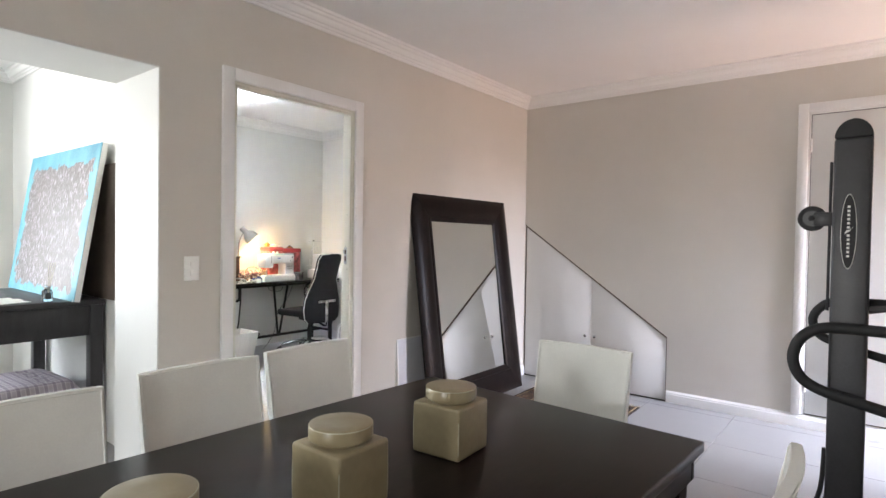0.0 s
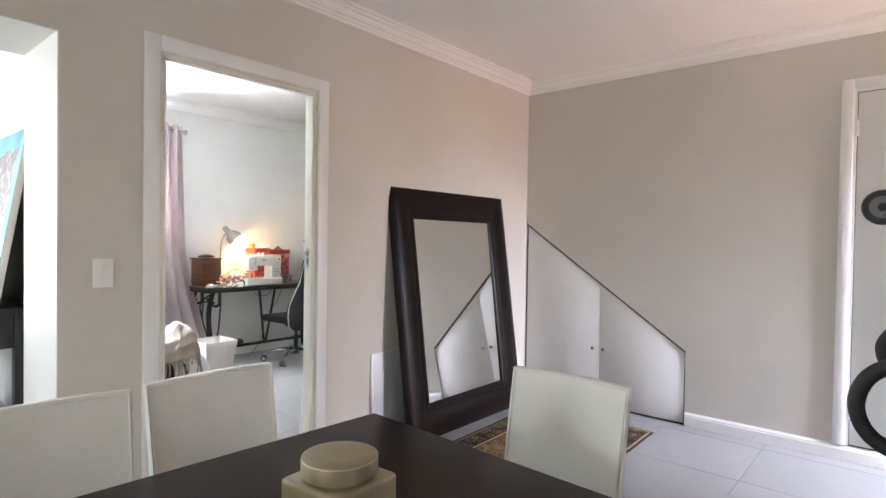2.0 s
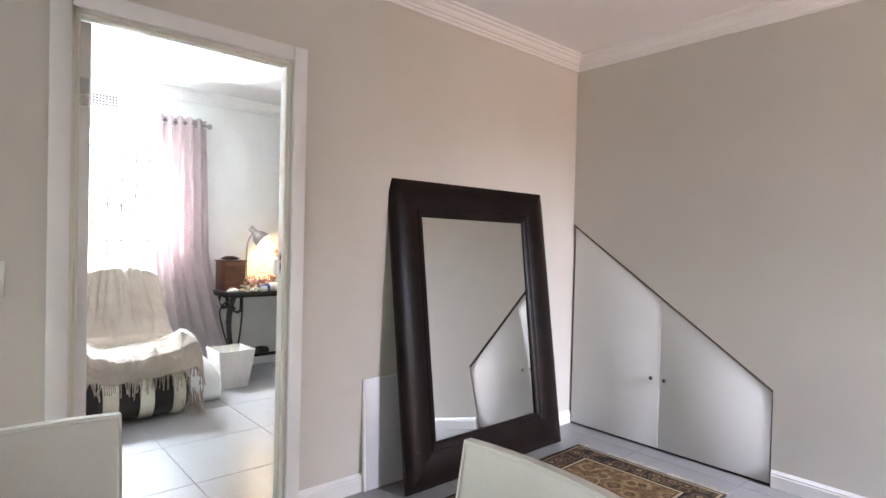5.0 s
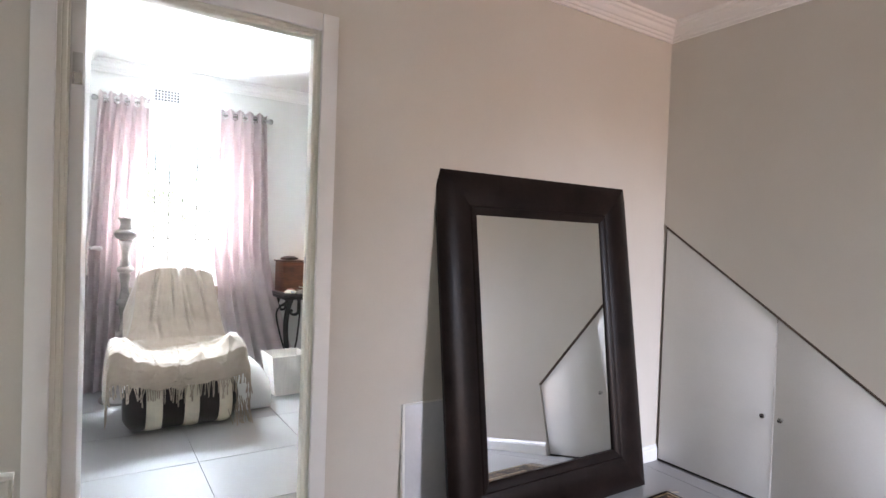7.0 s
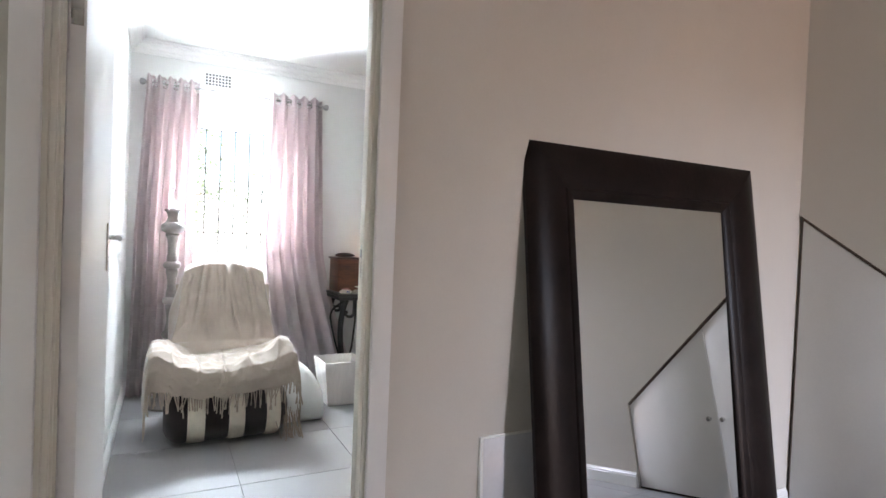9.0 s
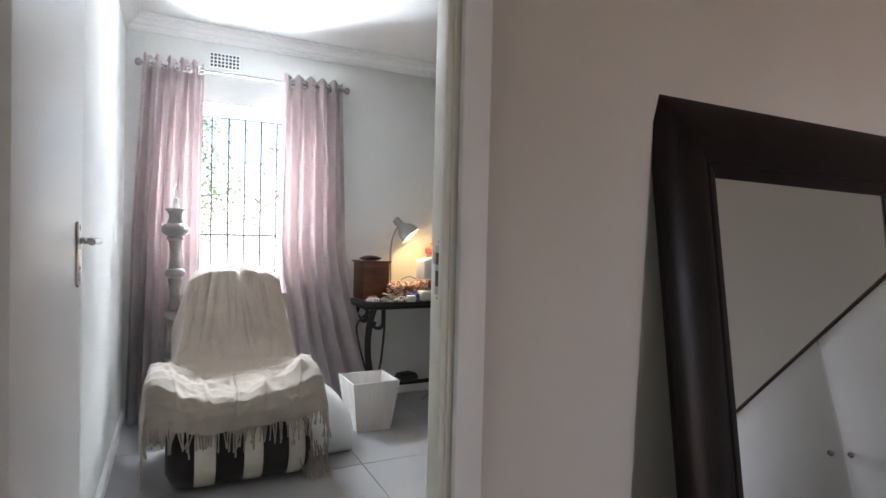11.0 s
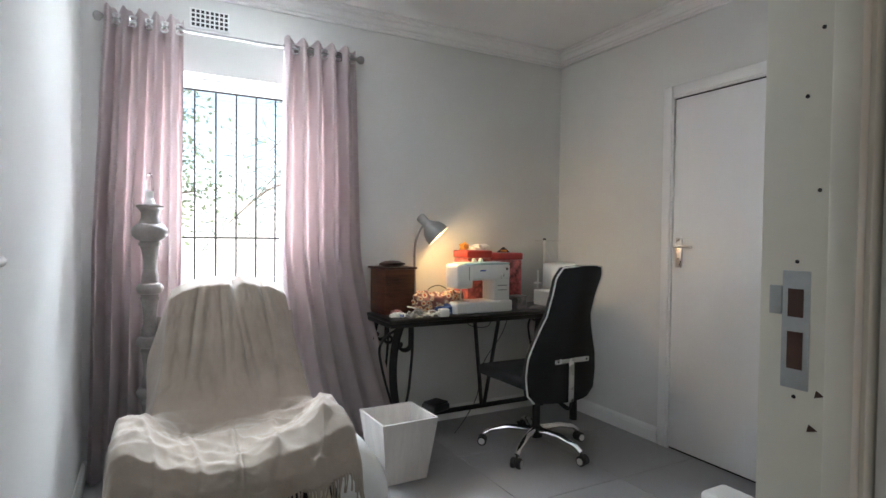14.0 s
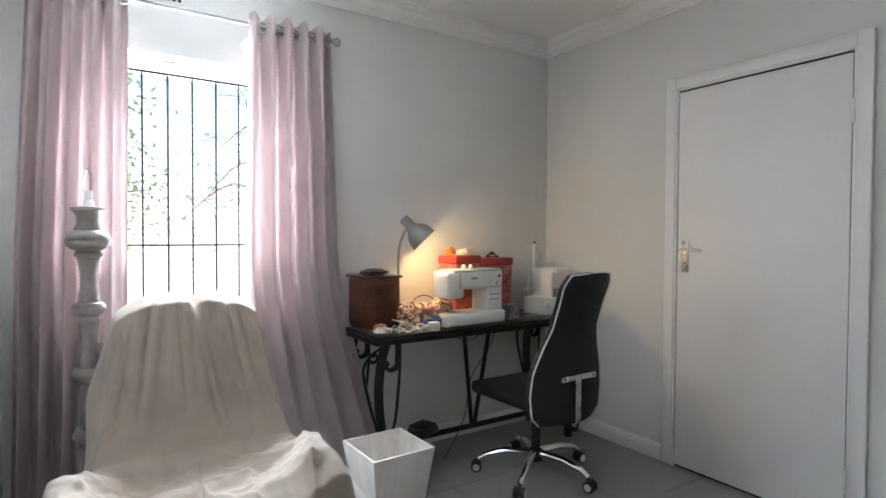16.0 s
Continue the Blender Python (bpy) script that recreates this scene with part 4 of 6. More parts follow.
def leaning_mirror():
    """Wide bowed frame leaning on the wall; local x along the wall, y towards the room, z up the frame."""
    W, H, B = 1.232, 1.600, 0.215
    tilt = 7.9
    t = thing("floor_mirror", pose(-1.648, 4.322, 0.004, 0, 0, 90) @ pose(0, 0, 0, -tilt, 0, 0), "large dark-framed mirror leaning on the wall", "mirror")
    prof = [(0, 0.0), (0, -0.016), (0.018, -0.026), (0.06, -0.036), (0.115, -0.036), (0.155, -0.028), (0.172, -0.022), (0.178, -0.026), (0.200, -0.022), (B, -0.010), (B, 0.0)]
    corners = [(-W / 2, 0), (W / 2, 0), (W / 2, H), (-W / 2, H)]
    dirs = [(1, 1), (-1, 1), (-1, -1), (1, -1)]
    for k, nm in enumerate(("frame_bottom", "frame_side", "frame_top", "frame_side")):
        bm = bmesh.new()
        rows = []
        for q in (k, (k + 1) % 4):
            (cx, cz), (dx, dz) = corners[q], dirs[q]
            rows.append([bm.verts.new((cx + dx * o, y, cz + dz * o)) for o, y in prof])
        n = len(prof)
        for i in range(n):
            bm.faces.new((rows[0][i], rows[0][(i + 1) % n], rows[1][(i + 1) % n], rows[1][i]))
        bm.faces.new(rows[0])
        bm.faces.new(rows[1][::-1])
        part(nm, bm, MIRFRAME, t, smooth=30)
    # the glass sits a little crooked in its rebate
    part("mirror_glass", box(-W / 2 + B - 0.004, W / 2 - B + 0.004, -0.0015, 0.0015, -H / 2 + B - 0.004, H / 2 - B + 0.004), MIRROR, t, "clear silvered mirror glass", m=pose(0, -0.0052, H / 2, 0.40, 0, 0.20))
    part("backing_board", box(-W / 2 + 0.01, W / 2 - 0.01, 0.0005, 0.006, 0.01, H - 0.01), BOARDBROWN, t)
    for x, z in ((-0.55, 0.62), (-0.56, 0.615), (-0.545, 1.05), (-0.548, 0.9)):
        part("scuff", lathe([(0.003, 0), (0.002, 0.0008), (0, 0.0009)], 6, pose(x, -0.0335, z, 90, 0, 0)), PAPER, t, "tiny pale scuff")


leaning_mirror()

# milky plastic sheet folded beside the mirror
sheet = thing("plastic_sheet", pose(-1.806, 3.69, 0.004, 0, -3.2, 0), "milky white plastic panel leaning on the wall beside the mirror", "panel")
part("panel_sheet", box(-0.010, 0.002, -0.105, 0.30, 0, 0.548, 0.003), FOAM, sheet)
part("panel_edge", box(-0.016, 0.006, -0.118, -0.105, 0, 0.556, 0.004), PLASTIC, sheet, "white edge strip")
part("panel_top", box(-0.013, 0.004, -0.105, 0.30, 0.548, 0.556, 0.002), PLASTIC, sheet)


def rug():
    hx, hy = 0.44, 0.72
    r = thing("persian_rug", pose(-1.075, 4.265, 0.0, 0, 0, 1.0), "small Persian rug, dark borders round a gold field, cream fringe", "rug")
    bm = bmesh.new()
    add_sheet(bm, 30, 50, lambda u, v: Vector(((2 * u - 1) * hx, (2 * v - 1) * hy, 0.008 + 0.0015 * noise.noise(Vector((u * 5, v * 8, 2))))))
    pile = part("rug_body", bm, rug_material(hx, hy), r, smooth=80)
    solid(pile, 0.007, -1)
    rng = random.Random(3)
    fr = bmesh.new()
    for s in (-1, 1):
        for k in range(120):
            if noise.noise(Vector((k * 0.11, s * 3, 0.5))) > 0.18:
                continue
            x = -hx + 0.006 + k * (2 * hx - 0.012) / 119
            l, d = 0.035 + 0.02 * rng.random(), rng.gauss(0, 0.012)
            add_tube(fr, [(x, s * (hy - 0.004), 0.006), (x + d * 0.4, s * (hy + l * 0.5), 0.005), (x + d, s * (hy + l), 0.003)], 0.0022, 4)
    tagged(part("fringe", fr, FRINGE, r, "cream cotton fringe"), kind="stuff")


rug()


def home_gym():
    g = thing("home_gym", pose(0.67, 2.95, 0), "charcoal steel home gym upright with black foam arms and a pulley", "gym machine")
    part("base_rail", box(-0.06, 0.06, -0.22, 0.95, 0.012, 0.075, 0.008), GYM, g)
    part("floor_foot", box(-0.28, 0.28, -0.25, -0.17, 0.0, 0.055, 0.01), RUBBER, g)
    part("floor_foot", box(-0.28, 0.28, 0.88, 0.96, 0.0, 0.055, 0.01), RUBBER, g)
    up = part("upright", box(-0.048, 0.048, -0.055, 0.055, 0.06, 1.585, 0.010, 3), GYM, g, "charcoal square upright")
    part("upright_cap", prism([(0.0485 * math.cos(a), 1.585 + 0.058 * math.sin(a)) for a in [math.pi * k / 14 for k in range(15)]], 0.112, "y", -0.056, 0.006), RUBBER, up, "rounded black end cap")
    n = 28
    for rx, rz, y0, y1, mt, lab in ((0.0202, 0.1145, -0.0565, -0.0545, PAPER, "pale oval rim"), (0.0185, 0.112, -0.0580, -0.0560, RUBBER, "black oval badge")):
        part("badge", prism([(-0.006 + rx * math.cos(2 * math.pi * k / n), 1.30 + rz * math.sin(2 * math.pi * k / n)) for k in range(n)], y1 - y0, "y", y0), mt, up, lab)
    for k in range(13):
        if k == 6:
            continue
        z = 1.225 + k * 0.0125
        part("badge_mark", box(-0.010, -0.003, -0.0588, -0.0578, z - 0.0036, z + 0.0036), PAPER, up)
    part("badge_mark", prism([(-0.016, 1.292), (-0.004, 1.300), (0.006, 1.316), (-0.002, 1.306), (-0.012, 1.304)], 0.001, "y", -0.0588), PAPER, up)
    part("side_rod", tube([(-0.056, 0.0, 1.52), (-0.057, 0.0, 1.05)], 0.0045, 6), RUBBER, g)
    br = part("pulley_bracket", box(-0.10, -0.047, -0.022, 0.022, 1.318, 1.362, 0.005), GYM, g)
    part("pulley", lathe([(0.012, -0.016), (0.037, -0.016), (0.040, -0.008), (0.034, 0), (0.040, 0.008), (0.037, 0.016), (0.012, 0.016)], 24, pose(-0.103, 0, 1.342, 90, 0, 0)), RUBBER, br)
    part("pulley_bolt", lathe([(0.010, 0), (0.010, 0.026), (0, 0.027)], 6, pose(-0.103, -0.002, 1.342, 90, 0, 0)), RUBBER, br)
    part("arm", tube(spline([(0.55, -0.02, 1.005), (0.2, -0.09, 1.008), (0.0, -0.085, 1.008), (-0.07, -0.085, 1.0), (-0.118, -0.085, 0.965), (-0.137, -0.085, 0.905), (-0.118, -0.085, 0.848), (-0.07, -0.085, 0.815), (0.02, -0.085, 0.792), (0.2, -0.07, 0.755), (0.5, 0.0, 0.70)], 6), 0.017, 10), RUBBER, g, "black foam-covered arm")
    part("arm", tube(spline([(0.45, 0.14, 1.07), (0.1, 0.09, 1.075), (-0.03, 0.085, 1.073), (-0.075, 0.085, 1.055), (-0.100, 0.085, 1.012), (-0.085, 0.085, 0.965), (-0.04, 0.085, 0.940), (0.1, 0.09, 0.90), (0.4, 0.12, 0.84)], 6), 0.014, 10), RUBBER, g, "black foam-covered arm")
    part("roller", lathe([(0.014, -0.14), (0.036, -0.14), (0.038, 0), (0.036, 0.14), (0.014, 0.14)], 18, pose(0.17, 0.0, 1.135, 80, 0, 20)), RUBBER, g, "black foam roller")
    part("roller_post", tube([(0.11, 0.0, 1.13), (0.10, 0.0, 1.07), (0.047, 0.0, 1.06)], 0.013, 8), GYM, g)
    part("gusset", prism([(-0.13, 0.07), (-0.048, 0.07), (-0.048, 0.47), (-0.062, 0.42)], 0.012, "y", -0.006), GYM, g)
    part("gusset", prism([(0.048, 0.07), (0.15, 0.07), (0.075, 0.40), (0.048, 0.47)], 0.012, "y", -0.006), GYM, g)
    part("pulley_plate", lathe([(0.0, 0), (0.025, 0), (0.025, 0.004), (0.0, 0.0045)], 24, pose(-0.103, -0.0165, 1.342, 90, 0, 0)), GYM, br, "charcoal pulley side plate")
    part("cable_clamp", box(-0.098, -0.050, -0.05, -0.01, 0.30, 0.345, 0.006), RUBBER, g, "black cable clamp")
    part("strap", tube(spline([(-0.052, -0.03, 0.62), (-0.058, -0.03, 0.5), (-0.075, -0.03, 0.42), (-0.08, -0.03, 0.30)], 5), 0.007, 6), RUBBER, g)


home_gym()


# ---- study things ----
def study_desk():
    d = thing("study_desk", pose(-3.45, 1.82, 0), "dark brown-black wooden desk standing along the study wall", "desk")
    part("desk_top", box(-0.57, 0.57, -0.33, 0.325, 0.835, 0.865, 0.004), DESKDARK, d)
    part("apron_end", box(0.525, 0.545, -0.25, 0.25, 0.655, 0.835, 0.003), DESKDARK, d)
    part("apron_end", box(-0.545, -0.525, -0.25, 0.25, 0.655, 0.835, 0.003), DESKDARK, d)
    part("drawer_front", box(-0.49, 0.49, -0.315, -0.295, 0.665, 0.835, 0.003), DESKDARK, d)
    part("back_rail", box(-0.49, 0.49, 0.285, 0.30, 0.665, 0.835, 0.003), DESKDARK, d)
    for x in (-0.52, 0.52):
        for y in (-0.285, 0.285):
            part("leg", box(x - 0.035, x + 0.035, y - 0.035, y + 0.035, 0, 0.835, 0.004), DESKDARK, d)


study_desk()
pic = thing("canvas_painting", pose(-3.43, 1.955, 0.868, -9.0, 0, 0), "abstract turquoise and brown canvas with white drips, leaning on the desk", "painting")
part("canvas", box(-0.63, 0.63, -0.002, 0.0, 0.0, 0.93, 0.0), PAINTING, pic, "painted canvas face")
part("stretcher", box(-0.63, 0.63, 0.0005, 0.030, 0.0, 0.93, 0.003), PAPER, pic, "white canvas edge")
part("loose_thread", tube(spline([(0.622, -0.004, 0.012), (0.626, -0.008, -0.0), (0.621, -0.006, 0.002), (0.628, -0.01, 0.004)], 4), 0.0025, 5), PAPER, pic)
brd = thing("dark_board", pose(-3.3, 2.136, 0.867, -0.3, 0, 0), "tall dark brown board standing behind the painting", "board")
part("board_panel", box(-0.5, 0.72, 0, 0.018, 0, 0.80, 0.003), BOARDBROWN, brd)
part("board_frame", box(0.72, 0.74, -0.003, 0.022, 0, 0.80, 0.003), BOARDBROWN, brd)

diffuser = thing("reed_diffuser", pose(-2.965, 1.875, 0.8655), "small glass reed diffuser bottle with a dark label, on the desk", "diffuser")
part("bottle", lathe([(0, 0.001), (0.030, 0.001), (0.032, 0.006), (0.032, 0.055), (0.026, 0.066), (0.013, 0.070), (0.013, 0.088), (0.015, 0.090)], 4, pose(0, 0, 0, 0, 0, 40)), GLASS, diffuser, "square clear glass bottle", 25)
part("bottle_label", box(0.0225, 0.0235, -0.014, 0.014, 0.014, 0.050, m=pose(0, 0, 0, 0, 0, -5)), DARKPLASTIC, diffuser, "dark label")
part("neck_ring", lathe([(0.016, 0.072), (0.016, 0.082)], 14), STEEL, diffuser)
for k in range(4):
    part("reed", tube([(0.0, 0.0, 0.02), (0.02 * math.cos(k * 1.9), 0.02 * math.sin(k * 1.9) + 0.025, 0.22)], 0.0014, 5), BOL_LIGHT, diffuser)
bk = thing("open_book", pose(-3.10, 1.66, 0.8655, 0, 0, 15), "open white notebook lying on the desk", "book")
for s in (-1, 1):
    part("page_block", add_sheet(bmesh.new(), 8, 2, lambda u, v, s=s: Vector((s * u * 0.15, (v - 0.5) * 0.21, 0.003 + 0.012 * math.sin(min(1, u * 1.6) * math.pi) * (1 - 0.4 * u)))), PAPER, bk)
part("cover", box(-0.153, 0.153, -0.107, 0.107, 0.0, 0.0025), PAPER, bk)


def floor_cushion(m, sx, sy, h):
    c = thing("floor_cushion", m, "grey and brown checked tufted mattress cushion lying on the floor", "cushion", "cushions under the desk")
    bm = bmesh.new()

    def top(u, v):
        x, y = 2 * u - 1, 2 * v - 1
        e = (1 - x ** 8) * (1 - y ** 8)
        tuft = sum(math.exp(-((x - a) ** 2 + (y - b) ** 2) / 0.02) for a in (-0.6, 0, 0.6) for b in (-0.5, 0.5))
        return Vector((x * sx, y * sy, h * (0.55 + 0.45 * e ** 0.4 - 0.16 * tuft * e)))

    add_sheet(bm, 26, 26, top)
    add_sheet(bm, 4, 4, lambda u, v: Vector(((2 * u - 1) * sx, (2 * v - 1) * sy, 0.004)))
    for a, b in (((-1, -1), (1, -1)), ((1, -1), (1, 1)), ((1, 1), (-1, 1)), ((-1, 1), (-1, -1))):
        def side(u, v, a=a, b=b):
            k = 1 + 0.04 * math.sin(math.pi * v)
            return Vector(((a[0] + (b[0] - a[0]) * u) * sx * k, (a[1] + (b[1] - a[1]) * u) * sy * k, 0.004 + (h * 0.55 - 0.004) * v))
        add_sheet(bm, 16, 5, side)
    bmesh.ops.remove_doubles(bm, verts=bm.verts[:], dist=0.004)
    part("cushion_cover", bm, CHECK, c, smooth=60)
    for a in (-0.6, 0, 0.6):
        for b in (-0.5, 0.5):
            part("tuft", lathe([(0.010, 0), (0.008, 0.006), (0, 0.008)], 8, pose(a * sx, b * sy, h * 0.84)), PAPER, c)
    return c


def check_material():
    m, nt, b = nodes_of("checked_cotton")
    L = nt.links.new
    tc = nt.nodes.new("ShaderNodeTexCoord")
    mp = nt.nodes.new("ShaderNodeMapping")
    mp.inputs["Rotation"].default_value = (0, 0, 0)
    L(tc.outputs["Object"], mp.inputs["Vector"])
    out = None
    for d in ("X", "Y"):
        w = N(nt, "ShaderNodeTexWave", Scale=7.0, Distortion=0.3)
        w.bands_direction = d
        L(mp.outputs[0], w.inputs["Vector"])
        c = ramp(nt, w.outputs["Fac"], ((0.3, (0.78, 0.76, 0.78)), (0.5, (1, 1, 1)), (0.8, (0.60, 0.57, 0.62))))
        if out is None:
            out = c
        else:
            mx = nt.nodes.new("ShaderNodeMix")
            mx.data_type, mx.blend_type = "RGBA", "MULTIPLY"
            mx.inputs[0].default_value = 1.0
            L(out, mx.inputs[6])
            L(c, mx.inputs[7])
            out = mx.outputs[2]
    g = nt.nodes.new("ShaderNodeMix")
    g.data_type, g.blend_type = "RGBA", "MULTIPLY"
    g.inputs[0].default_value = 1.0
    g.inputs[7].default_value = (0.95, 0.90, 0.92, 1)
    L(out, g.inputs[6])
    L(g.outputs[2], b.inputs["Base Color"])
    b.inputs["Roughness"].default_value = 0.9
    return m


CHECK = check_material()
floor_cushion(pose(-3.20, 1.75, 0.122, 0, 0, 8), 0.30, 0.30, 0.12)
floor_cushion(pose(-3.35, 1.78, 0.243, 0, 0, 3), 0.28, 0.28, 0.125)
low = thing("low_crate", pose(-3.25, 1.76, 0), "low dark slatted crate under the floor cushions", "crate")
part("crate_body", box(-0.27, 0.27, -0.27, 0.27, 0.02, 0.120, 0.004), DESKDARK, low)
for x in (-0.24, 0.24):
    part("runner", box(x - 0.03, x + 0.03, -0.27, 0.27, 0, 0.021), DESKDARK, low)


# ---- curtains and rod ----
def curtain(name, y_top, y_mid, y_bot, folds, seed, label, z1=2.285, lean=0.0, calm=0.0):
    """Eyelet curtain; each of y_top, y_mid, y_bot is a (left, right) span along the wall."""
    c = thing(name, pose(BX + 0.105, 0, 0), label, "curtain", "bedroom curtains")
    rng = random.Random(seed)
    ph = [rng.random() * 6.28 for _ in range(6)]

    def span(v, k):
        a, b, d = y_top[k], y_mid[k], y_bot[k]
        return a + (b - a) * min(1, 2 * v) + (d - b) * max(0, 2 * v - 1) ** 1.4

    def fn(u, v):
        lo, hi = span(v, 0), span(v, 1)
        # each pleat keeps its own depth and drifts a little on its way down
        wob = u + 0.022 * v * math.sin(u * 7 + ph[1]) + 0.010 * v * v * math.sin(u * 13 + ph[2])
        a = 2 * math.pi * folds * wob
        deep = 1 + 0.30 * math.sin(a / 2 + ph[0]) * v
        amp = (0.042 + 0.010 * v) * deep * (1 - calm * v * u)
        x = amp * (math.sin(a) + 0.22 * math.sin(2 * a + 0.8) * v) + 0.012 * v * v * math.sin(0.5 * a + ph[3]) + 0.05 * lean * v
        y = lo + (hi - lo) * u + 0.011 * math.cos(a) * v
        z = z1 - (z1 - 0.006 - 0.010 * (0.5 + 0.5 * math.sin(a))) * v + 0.008 * (1 - v) * math.sin(2 * a)
        return Vector((x, y, z))

    cloth = part("cloth", add_sheet(bmesh.new(), folds * 24, 48, fn), CURTAIN, c, "mauve-pink woven cloth", 180)
    solid(cloth, 0.003)
    for k in range(2 * folds):
        p = fn((k + 0.5) / (2 * folds), 0.03)
        part("eyelet", tube([Vector((0, p.y, 2.235)) + Vector((0.0, 0.026 * math.cos(a / 14 * 2 * math.pi), 0.026 * math.sin(a / 14 * 2 * math.pi))) + Vector((0.004 * (-1) ** k, 0, 0)) for a in range(14)], 0.0045, 6, True), STEEL, c, "steel eyelet ring")
    return c


curtain("curtain", (2.475, 2.815), (2.415, 2.800), (2.388, 2.780), 5, 5, "mauve-pink eyelet curtain hanging to the floor, drawn aside")
curtain("curtain", (3.312, 3.715), (3.290, 3.755), (3.420, 4.075), 5, 11, "mauve-pink eyelet curtain, its hem pulled aside by the desk", calm=0.72)
rod = thing("curtain_rod", pose(BX + 0.105, 0, 2.235), "grey metal curtain rod with ball ends", "curtain rod")
part("rod", tube([(0, 2.462, 0), (0, 3.735, 0)], 0.0085, 12), GREYMETAL, rod)
for y, s in ((2.462, -1), (3.735, 1)):
    part("finial", lathe([(0.010, -0.012), (0.014, -0.006), (0.022, 0.006), (0.024, 0.016), (0.020, 0.028), (0.008, 0.034), (0, 0.035)], 16, pose(0, y, 0, -90 * s, 0, 0)), GREYMETAL, rod, "ball finial")
for y in (2.50, 3.695):
    part("bracket", tube([(-0.104, y, 0.0), (-0.004, y, 0.0)], 0.007, 8), GREYMETAL, rod)


# ---- turned wooden floor lamp with a bare bulb ----
fl = thing("floor_lamp", pose(-4.455, 2.663, 0), "grey turned wooden floor lamp with a bare bulb", "floor lamp")


def baluster(z0, z1):
    h = z1 - z0
    return [(0.034, z0), (0.036, z0 + 0.05 * h), (0.027, z0 + 0.25 * h), (0.027, z0 + 0.55 * h), (0.035, z0 + 0.90 * h), (0.039, z0 + 0.96 * h), (0.039, z1)]


def ring(z, r=0.056, h=0.026):
    return [(0.036, z - h - 0.012), (0.036, z - h), (r * 0.86, z - h * 0.8), (r, z - h * 0.2), (r, z + h * 0.2), (r * 0.86, z + h * 0.8), (0.036, z + h), (0.036, z + h + 0.012)]


part("lamp_base", lathe([(0, 0), (0.15, 0), (0.155, 0.015), (0.14, 0.035), (0.09, 0.06), (0.06, 0.10), (0.05, 0.16)], 28), LAMPWOOD, fl)
col = part("column", lathe([(0.05, 0.16)] + ring(0.255) + baluster(0.30, 0.445) + ring(0.488) + baluster(0.53, 0.68) + ring(0.72) + baluster(0.765, 0.92) + ring(0.963) + baluster(1.008, 1.155) + [(0.046, 1.158), (0.047, 1.170), (0.041, 1.176), (0.041, 1.180), (0.058, 1.187), (0.072, 1.203), (0.076, 1.220), (0.072, 1.237), (0.058, 1.252), (0.046, 1.257), (0.046, 1.262), (0.036, 1.285), (0.037, 1.308), (0.050, 1.327), (0.057, 1.331), (0.057, 1.341), (0.03, 1.346), (0, 1.347)], 28), LAMPWOOD, fl, "turned grey column")
part("bulb_holder", lathe([(0.024, 1.345), (0.020, 1.362), (0.014, 1.37), (0.016, 1.378), (0.016, 1.40), (0.013, 1.405)], 16), PLASTIC, fl)
part("bulb", lathe([(0.013, 1.404), (0.015, 1.412), (0.019, 1.428), (0.018, 1.445), (0.012, 1.466), (0.005, 1.484), (0, 1.489)], 18), GLASS, fl, "unlit clear glass bulb")


# ---- armchair, throw and bolster ----
CH_C = 3.0
ac = thing("armchair", pose(-3.98, CH_C, 0), "low white upholstered armchair hidden under a throw", "armchair")
side_prof = [(-0.30, 0.0), (0.16, 0.0), (0.20, 0.05), (0.205, 0.18), (0.17, 0.29), (0.09, 0.36), (-0.02, 0.37), (-0.16, 0.345), (-0.28, 0.32)]


def arm(y0, y1, out):
    """A padded arm; it rounds down towards its outer side (out = 1 or -1 along y)."""
    bm = bmesh.new()
    n, rows = 10, []
    for i in range(n + 1):
        t = i / n
        o = t if out > 0 else 1 - t
        k = 1 - 0.42 * max(0.0, (o - 0.25) / 0.75) ** 2.2
        rows.append([bm.verts.new((x * (0.90 + 0.10 * k), y0 + (y1 - y0) * t, z * k)) for x, z in spline2(side_prof)])
    m = len(rows[0])
    for a, b in zip(rows, rows[1:]):
        for j in range(m):
            bm.faces.new((a[j], a[(j + 1) % m], b[(j + 1) % m], b[j]))
    bm.faces.new(rows[0])
    bm.faces.new(rows[-1][::-1])
    bmesh.ops.bevel(bm, geom=[e for e in bm.edges if e.calc_face_angle(0) > 1.2 and e.verts[0].co.z + e.verts[1].co.z > 0.1], offset=0.02, segments=3, profile=0.5, affect="EDGES")
    return bm


def spline2(pts):
    """A closed outline with its upper corners smoothed."""
    return [(-0.30, 0.0)] + [(p.x, p.y) for p in spline([(x, z, 0) for x, z in pts[1:]], 3)]


part("arm", arm(0.30, 0.565, 1), CHAIRWHITE, ac, "rounded white arm", 50)
part("arm", arm(-0.345, -0.22, -1), CHAIRWHITE, ac, "rounded white arm", 50)
part("seat", box(-0.26, 0.26, -0.215, 0.295, 0.06, 0.36, 0.05, 4), CHAIRWHITE, ac)
part("back", box(-0.035, 0.035, -0.22, 0.215, 0.0, 0.66, 0.03, 3, m=pose(-0.17, 0, 0.33, 0, -17, 0)), CHAIRWHITE, ac)


